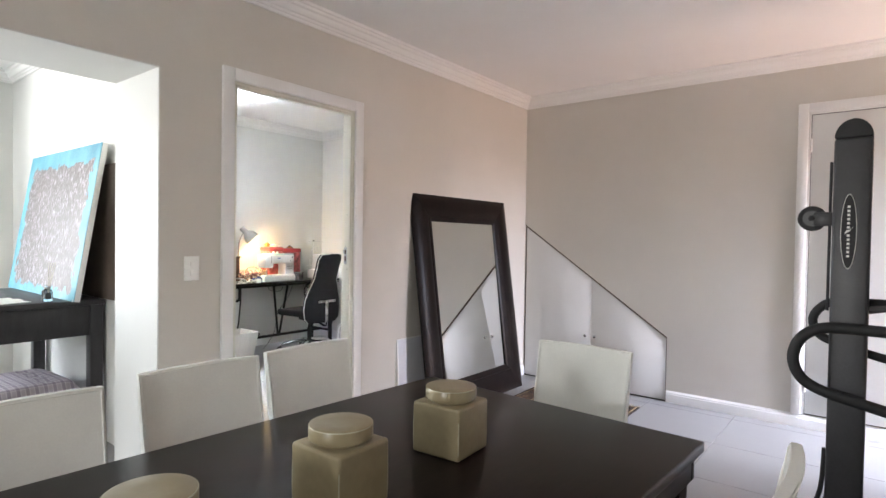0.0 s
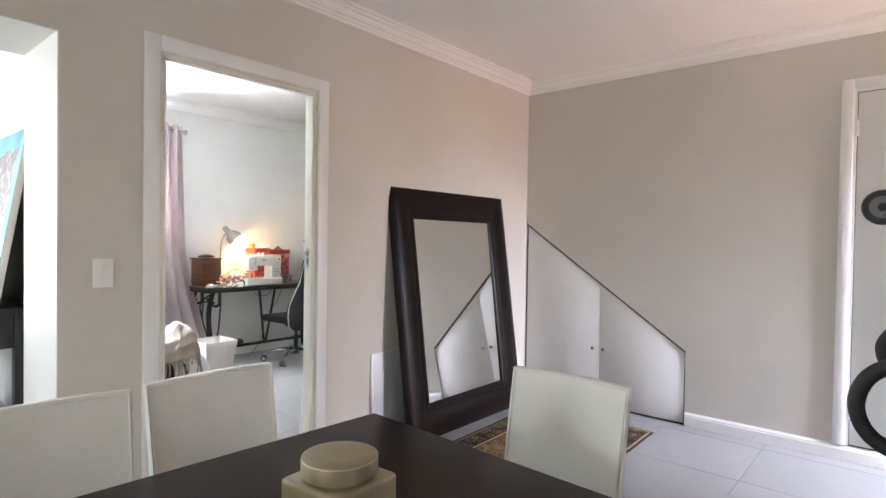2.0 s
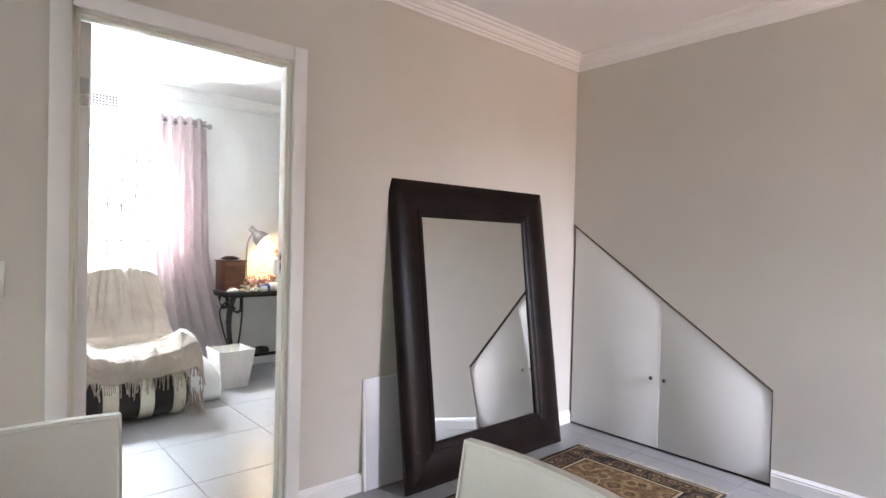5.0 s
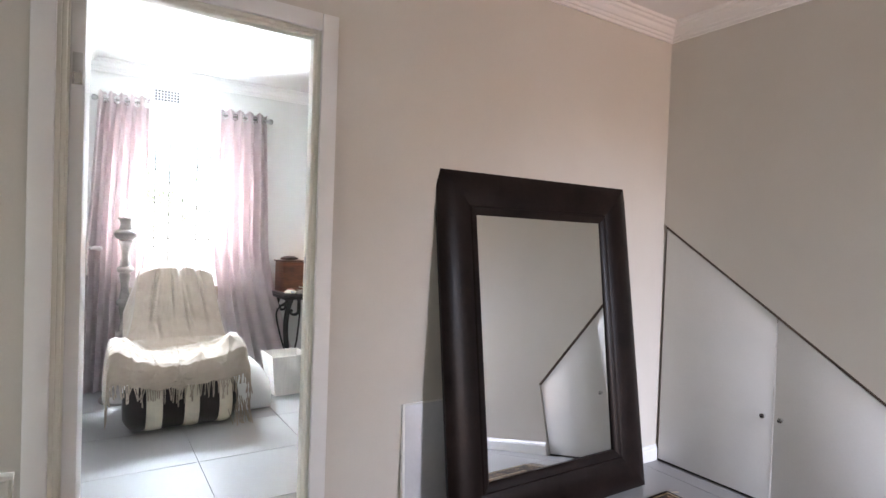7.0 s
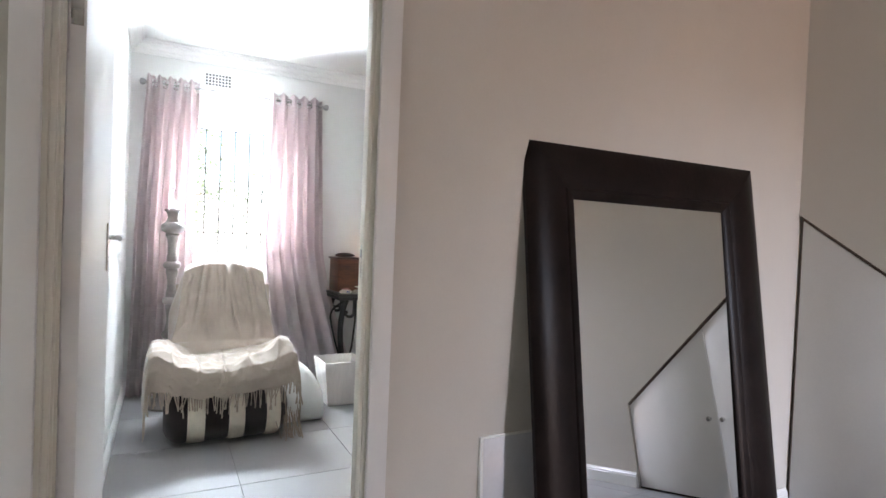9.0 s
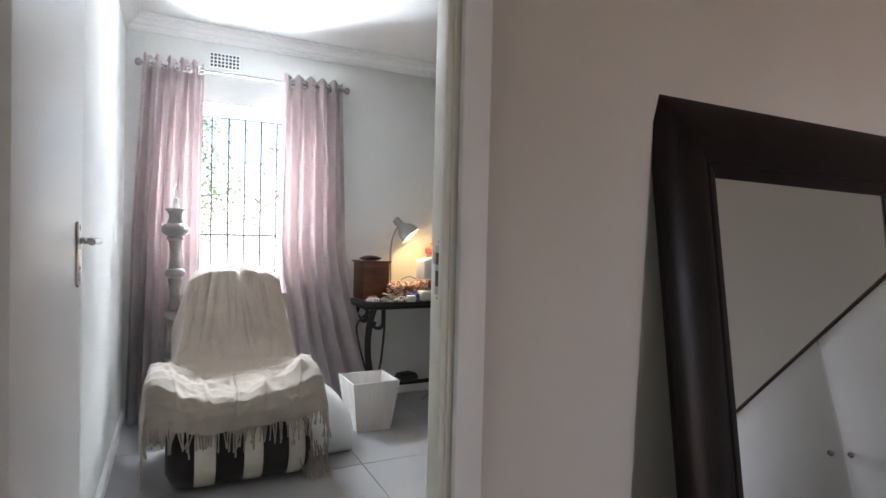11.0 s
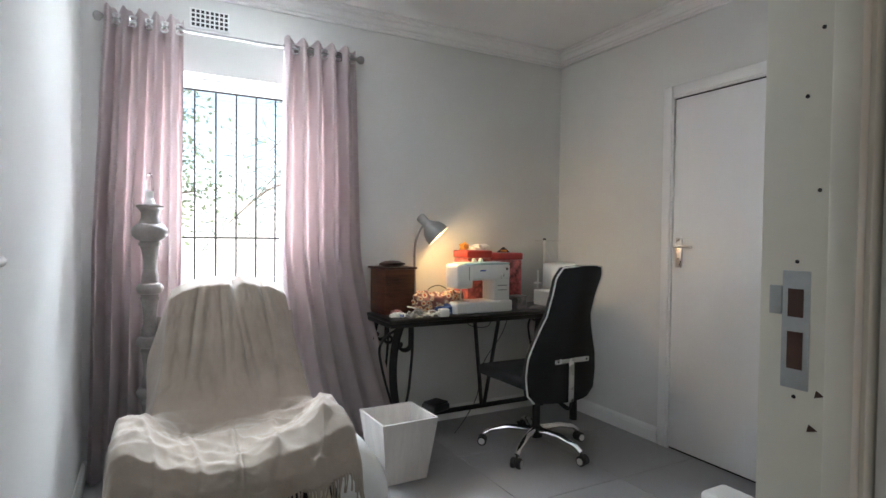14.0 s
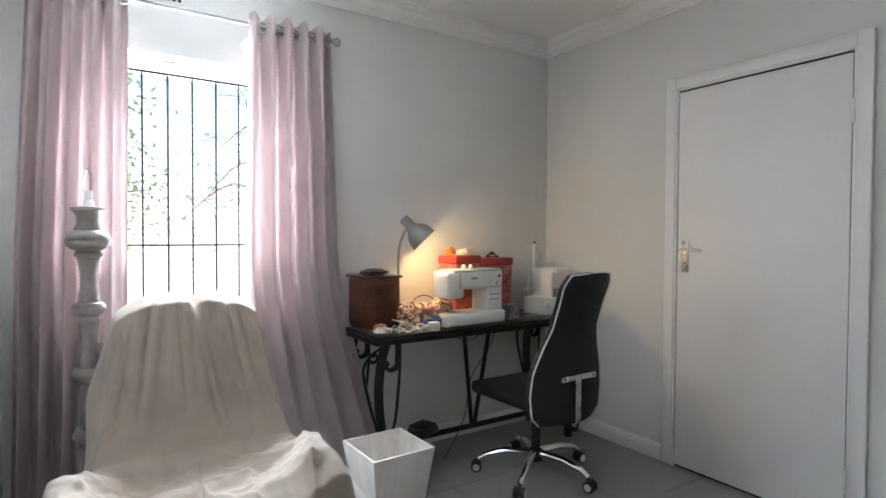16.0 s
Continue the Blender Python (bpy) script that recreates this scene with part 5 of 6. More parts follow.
def throw_point(u, v):
    """u across the chair, v from behind the top of the back down over seat and front."""
    s = 2 * u - 1
    path = [(0.00, -4.43, 0.60), (0.10, -4.42, 0.86), (0.17, -4.385, 0.985), (0.21, -4.335, 1.018), (0.25, -4.275, 0.985), (0.34, -4.21, 0.84), (0.46, -4.105, 0.63), (0.55, -4.02, 0.515), (0.60, -3.955, 0.475), (0.70, -3.82, 0.468), (0.78, -3.68, 0.470), (0.84, -3.585, 0.437), (0.89, -3.555, 0.38), (1.00, -3.548, 0.292)]
    for a, b in zip(path, path[1:]):
        if v <= b[0]:
            break
    t = (v - a[0]) / (b[0] - a[0])
    t = max(0.0, min(1.0, t))
    x, z = a[1] + (b[1] - a[1]) * t, a[2] + (b[2] - a[2]) * t
    seat = max(0.0, min(1.0, (v - 0.54) / 0.14))
    back = 1 - max(0.0, min(1.0, (v - 0.40) / 0.25))
    half = 0.250 + 0.068 * max(0, min(1, (v - 0.2) / 0.35)) + 0.055 * seat
    centre = 2.972 + (2.944 - 2.972) * seat
    centre += 0.014 * back
    half -= 0.012 * back
    k = abs(s)
    edge = 0.80
    if k < edge:
        y = centre + s / edge * half
        drop = 0.0
    else:
        over = (k - edge) / (1 - edge)
        y = centre + math.copysign(half + 0.03 * over, s)
        drop = over
    arms = ((0.0, 0.0, -0.040), (0.30, 0.42, -0.030), (0.48, 0.66, 0.020), (0.60, 0.80, 0.075), (0.70, 0.92, 0.100), (0.79, 1.02, 0.085), (0.87, 1.08, 0.010), (0.94, 1.10, -0.110), (1.0, 1.10, -0.270))
    for i in range(len(arms) - 1):
        if k <= arms[i + 1][0]:
            break
    q0, q1, q2, q3 = arms[max(i - 1, 0)], arms[i], arms[i + 1], arms[min(i + 2, len(arms) - 1)]
    f = (k - q1[0]) / (q2[0] - q1[0])
    cy, cz = (0.5 * (2 * q1[n] + (q2[n] - q0[n]) * f + (2 * q0[n] - 5 * q1[n] + 4 * q2[n] - q3[n]) * f * f + (3 * q1[n] - q0[n] - 3 * q2[n] + q3[n]) * f ** 3) for n in (1, 2))
    calm = 1 - 0.55 * max(0, min(1, (v - 0.82) / 0.12)) * (cz > 0)
    y += (centre + math.copysign(cy * half, s) - y) * seat
    z += cz * calm * (0.62 if s > 0 else 0.80) * seat
    if back > 0:
        z -= 0.060 * back * min(1.0, k / edge) ** 3.5
        x -= 0.07 * drop * back
        z -= 0.30 * drop * back * (v > 0.12) * min(1, (z - 0.1) / 0.6)
        y += math.copysign(0.05 * drop * back, s)
    # folds
    p = Vector((s * 2.2, v * 5, 3.1))
    w = noise.noise(p * 1.4) * 0.020 + noise.noise(p * 3.7) * 0.010 + noise.noise(p * 8.5) * 0.004
    warp = noise.noise(Vector((s * 1.3, v * 2.2, 5.5)))
    crease = 0.0035 * math.sin(8.5 * s + 3 * v + 4.5 * warp) * (0.35 + 0.65 * back)
    crease += 0.004 * (1 - abs(math.sin(6.2 * s + 2.4 * warp + 1.1 * v))) ** 3 * back
    crease -= 0.020 * math.exp(-(((s - 0.18 - 0.9 * (v - 0.38)) / 0.05) ** 2)) * math.exp(-((v - 0.42) / 0.10) ** 2)
    ridge = 0.013 * (1 - abs(math.sin(5.5 * s * (1.2 + v) + 9 * v + 3.0 * warp))) ** 4 * seat
    ridge += 0.012 * (1 - abs(math.sin(14 * (v - 0.6) + 3.5 * s + 4 * warp))) ** 4 * seat
    for c0, lean, wd, dp, vc, vw in ((0.16, 0.55, 0.035, 0.026, 0.45, 0.08), (-0.10, 0.20, 0.04, 0.016, 0.36, 0.10), (0.48, 0.35, 0.05, 0.018, 0.34, 0.12), (-0.44, -0.40, 0.05, 0.020, 0.34, 0.13), (-0.30, 0.9, 0.05, 0.018, 0.52, 0.06), (0.50, -0.7, 0.05, 0.016, 0.52, 0.06)):
        d = s - c0 - lean * (v - vc)
        crease += dp * (math.exp(-((d - wd) / wd) ** 2) - math.exp(-((d + wd * 0.4) / (wd * 0.7)) ** 2)) * math.exp(-((v - vc) / vw) ** 2)
    for c0, lean, wd, dp in ((0.62, 0.30, 0.016, 0.016), (0.67, -0.22, 0.014, 0.014), (0.72, 0.16, 0.018, 0.015), (0.77, -0.28, 0.016, 0.013), (0.585, 0.05, 0.016, 0.016)):
        d = v - c0 - lean * (s * s - 0.15) - 0.02 * warp
        ridge_extra = 0.5 * dp * math.exp(-(d / wd) ** 2) * (0.55 + 0.45 * math.sin(4 * s + 40 * c0))
        z += ridge_extra * seat
    # narrow pulled creases that run from the arms down into the seat
    for c0, bend, wd, dp, s0, sw in ((0.565, 0.16, 0.0075, 0.011, -0.62, 0.30), (0.600, 0.20, 0.0080, 0.012, -0.58, 0.34), (0.640, 0.22, 0.0075, 0.010, -0.55, 0.36), (0.685, 0.20, 0.0085, 0.012, -0.52, 0.38), (0.735, 0.15, 0.0080, 0.010, -0.50, 0.40), (0.785, 0.10, 0.0090, 0.010, -0.30, 0.50), (0.590, 0.18, 0.0075, 0.010, 0.60, 0.30), (0.640, 0.20, 0.0080, 0.011, 0.52, 0.34), (0.700, 0.16, 0.0085, 0.010, 0.48, 0.36), (0.760, 0.10, 0.0085, 0.009, 0.30, 0.45)):
        d = v - c0 + bend * (abs(s) - 0.45) + 0.012 * warp
        z += 0.6 * dp * math.exp(-(d / wd) ** 2) * math.exp(-((s - s0) / sw) ** 2) * seat
    tuck = -0.042 * math.exp(-((s - 0.06) / 0.05) ** 2 - ((v - 0.230) / 0.05) ** 2) + 0.014 * math.exp(-((s - 0.17) / 0.06) ** 2 - ((v - 0.225) / 0.05) ** 2) - 0.016 * math.exp(-((s - 0.42) / 0.05) ** 2 - ((v - 0.24) / 0.05) ** 2)
    diag = 0.016 * math.sin(30 * (v - 0.63) + 7 * s) * seat * math.exp(-((v - 0.68) / 0.13) ** 2)
    q = Vector((s * 1.8 + v * 2.2, v * 13 - s * 2.6 * (1 if s > 0 else -1), 2.0))
    fine = 0.013 * (1 - abs(noise.noise(q * 0.8))) ** 5 + 0.007 * (1 - abs(noise.noise(q * 1.7 + Vector((3, 1, 0))))) ** 5
    z += fine * seat * (1 - drop)
    x += 0.6 * fine * back * math.exp(-((v - 0.50) / 0.10) ** 2)
    hem = 0.012 * math.sin(13 * s + 1.5) * max(0, (v - 0.86) / 0.14)
    x += (w + crease) * (0.9 * back + 0.5 * max(0, min(1, (v - 0.82) / 0.08))) + hem + tuck
    z += (w * 0.8 + diag * 0.6 + ridge) * seat * (1 - 0.5 * drop) + tuck * 0.6
    z += 0.02 * noise.noise(Vector((s * 3, 7, 1))) * max(0, (v - 0.9) / 0.1)
    y += 0.010 * drop * math.sin(22 * v)
    return Vector((x, y, z))


th = thing("throw_blanket", pose(0, 0, 0), "oatmeal woven throw draped over the armchair, fringed at the front", "blanket")
cl = part("throw_cloth", add_sheet(bmesh.new(), 180, 300, throw_point), THROW, th, smooth=180)
solid(cl, 0.005)
sm = cl.modifiers.new("soften", "SMOOTH")
sm.factor, sm.iterations = 0.4, 1
rng = random.Random(8)
fr = bmesh.new()
for k in range(70):
    u = 0.06 + 0.90 * (k + rng.random() * 0.5) / 70
    p = throw_point(u, 0.995)
    l = 0.060 + 0.055 * rng.random() * (0.4 + abs(math.sin(k * 0.45)))
    d = rng.gauss(0, 0.010)
    add_tube(fr, spline([p + Vector((0.002, 0, 0.004)), p + Vector((0.006 + 0.006 * rng.random(), d * 0.5, -l * 0.5)), p + Vector((0.004, d, -l))], 3), lambda t: 0.0036 + 0.001 * math.sin(9 * t), 5)
tagged(part("fringe", fr, THROW, th, "knotted yarn fringe"), kind="stuff")
tail = bmesh.new()
for k in range(26):
    p = Vector((-3.60 + 0.05 * rng.random(), 3.30 + 0.03 * rng.gauss(0, 1), 0.10 + 0.1 * rng.random()))
    add_tube(tail, spline([p, p + Vector((0.01, 0.004, -0.05)), Vector((p.x + rng.gauss(0.02, 0.02), p.y + rng.gauss(0.02, 0.02), 0.006))], 3), 0.003, 5)
tagged(part("side_tassels", tail, THROW, th, "loose yarn tassels trailing on the floor"), kind="stuff")

bo = thing("bolster_pillow", pose(-3.70, 2.965, 0.0), "cream and dark brown striped bolster lying before the armchair", "cushion")
widths = [(-0.335, -0.215, 0), (-0.215, -0.125, 1), (-0.125, 0.0, 0), (0.0, 0.085, 1), (0.085, 0.205, 0), (0.205, 0.285, 1), (0.285, 0.335, 0)]
for y0, y1, light in widths:
    prof = []
    for i in range(7):
        y = y0 + (y1 - y0) * i / 6
        e = max(0, abs(y) - 0.255) / 0.08
        r = 0.156 * math.sqrt(max(0.02, 1 - 0.72 * e * e)) * (1 - (0.018 if i in (0, 6) else 0.0)) * (1.035 if light else 1.0)
        prof.append((r, y))
    if y0 < -0.33:
        prof = [(0, y0)] + prof
    if y1 > 0.33:
        prof = prof + [(0, y1)]
    part("stripe", lathe(prof, 34, pose(0, 0, 0.158, -90, 0, 0)), BOL_LIGHT if light else BOL_DARK, bo, "cream stripe" if light else "dark brown stripe", 50)


# ---- waste basket ----
def basket():
    b = thing("waste_basket", pose(-4.175, 3.780, 0, 0, 0, 1.5), "square tapered whitewashed wooden waste basket, empty", "basket")
    t, s, h, w = 0.151, 0.110, 0.312, 0.010
    for k in range(4):
        bm = bmesh.new()
        a = [Vector((-s, -s, 0.0)), Vector((s, -s, 0.0)), Vector((t, -t, h)), Vector((-t, -t, h))]
        i = [Vector((-s + w, -s + w, 0.012)), Vector((s - w, -s + w, 0.012)), Vector((t - w, -t + w, h)), Vector((-t + w, -t + w, h))]
        va, vi = [bm.verts.new(p) for p in a], [bm.verts.new(p) for p in i]
        bm.faces.new(va)
        bm.faces.new(vi[::-1])
        for q in range(4):
            bm.faces.new((va[q], va[(q + 1) % 4], vi[(q + 1) % 4], vi[q]))
        bmesh.ops.transform(bm, matrix=pose(0, 0, 0, 0, 0, 90 * k), verts=bm.verts[:])
        part("side", bm, BASKET, b)
    part("bottom", box(-s + 0.004, s - 0.004, -s + 0.004, s - 0.004, 0.002, 0.012), BASKET, b)


basket()


# ---- sewing desk ----
def sewing_desk():
    d = thing("sewing_desk", pose(-4.565, 4.53, 0), "black desk on scrolled wrought iron legs against the wall", "desk")
    hx, y0, y1, top = 0.205, -0.72, 0.72, 0.757
    part("desk_top", box(-hx, hx, y0, y1, top - 0.022, top, 0.006, 3), DESKTOP, d)
    part("rim", box(-hx + 0.006, hx - 0.006, y0 + 0.006, y1 - 0.006, top - 0.048, top - 0.022, 0.003), IRON, d)
    for y in (y0 + 0.035, y1 - 0.14):
        for x in (hx - 0.03, -hx + 0.03):
            leg = part("leg", tube(spline([(x, y + 0.035, top - 0.045), (x, y + 0.012, top - 0.12), (x, y - 0.004, top - 0.24), (x, y, 0.38), (x, y + 0.025, 0.20), (x, y + 0.030, 0.012)], 6), 0.024, 8, flat=0.7), IRON, d, "curved flat iron leg")
            # two thin rods bow out beside the leg and curl into scrolls under the top
            part("bowed_rod", tube(spline([(x, y + 0.01, top - 0.06), (x, y - 0.055, top - 0.10), (x, y - 0.085, 0.60), (x, y - 0.075, 0.52), (x, y - 0.045, 0.40), (x, y + 0.0, 0.26), (x, y + 0.02, 0.18)], 6), 0.0075, 7), IRON, leg, "thin bowed rod")
            part("bowed_rod", tube(spline([(x, y + 0.105, top - 0.07), (x, y + 0.112, 0.60), (x, y + 0.102, 0.46), (x, y + 0.085, 0.32), (x, y + 0.04, 0.18)], 6), 0.0080, 7), IRON, leg, "thin bowed rod")
            curl = [(x, y + 0.072 - 0.002 * a + 0.030 * (1 - a / 34) * math.cos(a * 0.30), top - 0.150 - 0.030 * (1 - a / 34) * math.sin(a * 0.30)) for a in range(24)]
            part("scroll", tube([(x, y + 0.103, top - 0.045), (x, y + 0.104, top - 0.10)] + curl, lambda s: 0.017 * (1 - 0.45 * s), 7, flat=0.55), IRON, leg, "iron scroll")
            small = [(x, y - 0.030 - 0.026 * (1 - a / 30) * math.cos(a * 0.32), top - 0.105 - 0.026 * (1 - a / 30) * math.sin(a * 0.32)) for a in range(20)]
            part("scroll", tube(small, 0.008, 6), IRON, leg, "iron scroll")
        part("foot_rail", tube([(-hx + 0.02, y + 0.028, 0.14), (hx - 0.02, y + 0.028, 0.14)], 0.014, 8), IRON, d)
    part("stretcher", tube([(0, y0 + 0.065, 0.14), (0, y1 - 0.11, 0.14)], 0.016, 8), IRON, d)
    for a, b in ((-0.06, 0.0), (0.13, 0.02)):
        part("v_brace", tube([(0, a, top - 0.04), (0, b, 0.145)], 0.0125, 8), IRON, d, "slanting iron brace")


sewing_desk()
DT = 0.7575


def cable(name, pts, r, label, material=DARKPLASTIC):
    ob = part(name, tube(spline(pts, 7), r, 6), material)
    return tagged(ob, label, "cable")


cable("power_cable", [(-4.62, 4.42, 0.74), (-4.68, 4.50, 0.64), (-4.70, 4.66, 0.62), (-4.72, 4.72, 0.73)], 0.003, "black cable looping under the desk")
cable("power_cable", [(-4.73, 4.86, 0.72), (-4.74, 4.80, 0.55), (-4.75, 4.66, 0.36), (-4.70, 4.58, 0.16), (-4.62, 4.45, 0.06), (-4.5, 4.3, 0.02)], 0.003, "black cable running down behind the desk")
ad = thing("power_adapter", pose(-4.565, 4.20, 0.1555, 0, 0, 20), "black foot pedal resting on the desk stretcher", "foot pedal")
part("pedal_body", box(-0.06, 0.06, -0.07, 0.07, 0.002, 0.045, 0.014, 3), DARKPLASTIC, ad)
part("pedal_plate", box(-0.05, 0.05, -0.06, 0.06, 0.045, 0.056, 0.005), RUBBER, ad)

wb = thing("wooden_box", pose(-4.655, 3.945, DT, 0, 0, 4), "red-brown wooden box with a darker lid, on the desk", "box")
part("box_body", box(-0.10, 0.10, -0.098, 0.098, 0, 0.262, 0.005), WOODBOX, wb)
part("box_lid", box(-0.112, 0.112, -0.110, 0.110, 0.262, 0.275, 0.004), LIDWOOD, wb, "dark overhanging lid")
pu = thing("leather_pouch", pose(-4.62, 3.925, DT + 0.2755, 0, 0, 10), "flat dark brown leather pouch on the wooden box", "pouch")
part("pouch_body", lathe([(0, 0), (0.05, 0.001), (0.078, 0.012), (0.074, 0.022), (0.045, 0.034), (0, 0.038)], 20, Matrix.Diagonal((0.75, 1.05, 1, 1))), LIDWOOD, pu)
part("pouch_flap", tube(spline([(0.05, -0.06, 0.018), (0.062, 0.0, 0.020), (0.05, 0.06, 0.018)], 5), 0.004, 6), MIRFRAME, pu)

# desk lamp, lit
dl = thing("desk_lamp", pose(-4.655, 4.10, DT), "grey gooseneck desk lamp, lit with a warm bulb", "desk lamp")
part("lamp_base", lathe([(0, 0), (0.070, 0), (0.072, 0.008), (0.05, 0.018), (0.012, 0.024), (0.010, 0.04)], 22), GREYMETAL, dl)
part("gooseneck", tube(spline([(0, 0, 0.03), (0, -0.008, 0.25), (0, -0.008, 0.38), (0.003, 0.004, 0.450), (0.010, 0.030, 0.510), (0.016, 0.058, 0.530)], 8), 0.0075, 10), GREYMETAL, dl)
HEAD = pose(0.010, 0.040, 0.558, 0, 0, 0) @ look((0, 0, 0), (0.074, 0.118, -0.142)) @ pose(0, 0, 0, 180, 0, 0) @ Matrix.Diagonal((1.22, 1.22, 1.08, 1))
sh = part("shade", lathe([(0.0, -0.030), (0.018, -0.030), (0.024, -0.024), (0.024, 0.028), (0.030, 0.040), (0.052, 0.068), (0.062, 0.100), (0.064, 0.128), (0.062, 0.128), (0.058, 0.100), (0.046, 0.068), (0.022, 0.042), (0.0, 0.040)], 28, HEAD), GREYMETAL, dl, "grey metal bell shade")
part("lit_bulb", lathe([(0.012, 0.045), (0.024, 0.070), (0.027, 0.088), (0.020, 0.104), (0, 0.110)], 16, HEAD), BULB, sh, "glowing warm bulb")
lamp("desk_lamp_light", "POINT", dl.matrix_world @ HEAD @ pose(0, 0, 0.120), 2.0, (1.0, 0.68, 0.30), 0.028)


def lump(name, m, sx, sy, sz, material, label, category, seed, amp=0.25, parts=1):
    """A crumpled bundle of cloth."""
    rng = random.Random(seed)
    t = thing(name, m, label, category)
    for k in range(parts):
        bm = bmesh.new()
        bmesh.ops.create_icosphere(bm, subdivisions=4, radius=1.0)
        o = Vector((rng.random() * 9, rng.random() * 9, rng.random() * 9))
        for v in bm.verts:
            n = 1 + amp * noise.noise(v.co * 2.2 + o) + amp * 0.6 * noise.noise(v.co * 5 + o)
            v.co = Vector((v.co.x * sx * n, v.co.y * sy * n, max(0.002, (v.co.z * n + 0.75) * sz)))
        bmesh.ops.translate(bm, vec=((k % 2) * sx * 0.5, (k - (parts - 1) / 2) * sy * 1.1, 0), verts=bm.verts[:])
        part("fold", bm, material[k % len(material)] if isinstance(material, list) else material, t, smooth=70)
    return t


lump("fabric_bundle", pose(-4.555, 4.205, DT), 0.064, 0.082, 0.072, [PRINT, PRINT, PRINT], "crumpled floral print fabric bundle under the lamp", "fabric", 5, 0.35, 3)
lump("fabric_bundle", pose(-4.475, 4.225, DT), 0.05, 0.080, 0.034, BLUEPRINT, "crumpled blue print fabric on the desk", "fabric", 6, 0.4)
rng_c = random.Random(33)
for k, (x, y, sx, sy, sz, mt, nm, lab) in enumerate(((-4.44, 3.885, 0.030, 0.040, 0.016, PAPER, "tissue", "crumpled white tissue on the desk"), (-4.40, 3.955, 0.026, 0.034, 0.015, GREYMETAL, "tin_case", "small grey metal case on the desk"), (-4.52, 3.915, 0.030, 0.040, 0.018, PINK, "thread_card", "small dull pink card of thread"), (-4.43, 4.01, 0.026, 0.030, 0.026, GREYMETAL, "thread_tin", "small grey tin standing among sewing clutter"))):
    lump(nm, pose(x, y, DT, 0, 0, 30 * k), sx, sy, sz, mt, lab, "clutter", 20 + k, 0.5)
for k in range(3):
    cx, cy = -4.43 + 0.025 * k, 4.03 + 0.03 * k
    loop = [(cx + (0.028 + 0.006 * k) * math.cos(a * 0.7), cy + (0.055 - 0.008 * k) * math.sin(a * 0.7), DT + 0.010 + 0.007 * k + 0.010 * math.sin(a * 1.3 + k)) for a in range(10)]
    cable("coiled_flex", loop, 0.0045, "pale grey coiled appliance flex on the desk", PAPER if k != 1 else GREYMETAL)
cable("white_cable", [(-4.55, 4.00, 0.80), (-4.48, 4.01, 0.80), (-4.43, 4.06, 0.775), (-4.40, 4.13, 0.77), (-4.44, 4.17, 0.768)], 0.005, "white appliance flex lying on the desk", PAPER)
cable("black_cable_loop", [(-4.60, 4.14, 0.86), (-4.60, 4.17, 0.900), (-4.59, 4.22, 0.915), (-4.58, 4.27, 0.895), (-4.58, 4.30, 0.85)], 0.003, "black cable looped over the fabric")
cb = thing("card_box", pose(-4.475, 4.005, DT, 0, 0, 25), "small open brown cardboard box on the desk", "box")
part("box_body", box(-0.022, 0.022, -0.032, 0.032, 0.0005, 0.020, 0.002), BOARDBROWN, cb)
part("box_flap", box(-0.022, 0.022, 0.032, 0.052, 0.018, 0.0195), BOARDBROWN, cb)
for k, (x, y, c) in enumerate(((-4.455, 3.925, PLASTIC), (-4.42, 3.90, BLUEPRINT), (-4.50, 3.985, PINK), (-4.405, 4.075, PLASTIC))):
    reel = thing("thread_reel", pose(x, y, DT + 0.011, 0, 90, 40 + 55 * k), "small cotton reel lying on the desk", "thread reel", "thread reels on the desk")
    part("core", lathe([(0.006, -0.016), (0.009, -0.012), (0.009, 0.012), (0.006, 0.016)], 14), c, reel, "wound thread")
    for z in (-0.017, 0.014):
        part("flange", lathe([(0.011, z), (0.011, z + 0.003)], 14), PAPER, reel)
scrap = thing("paper_scrap", pose(-4.39, 3.985, DT, 0, 0, 15), "torn white paper scrap on the desk edge", "paper")
sc_ = part("sheet", add_sheet(bmesh.new(), 6, 4, lambda u, v: Vector(((v - 0.5) * 0.035, (u - 0.5) * 0.06, 0.002 + 0.008 * abs(math.sin(5 * u + 2 * v))))), PAPER, scrap)
solid(sc_, 0.0006)
plug = thing("white_plug", pose(-4.375, 4.145, DT), "white plastic plug on the desk edge", "plug")
part("plug_body", box(-0.02, 0.02, -0.03, 0.03, 0, 0.045, 0.006), PLASTIC, plug)
part("plug_pin", tube([(0.0, 0.03, 0.02), (0.0, 0.045, 0.02)], 0.004, 6), STEEL, plug)


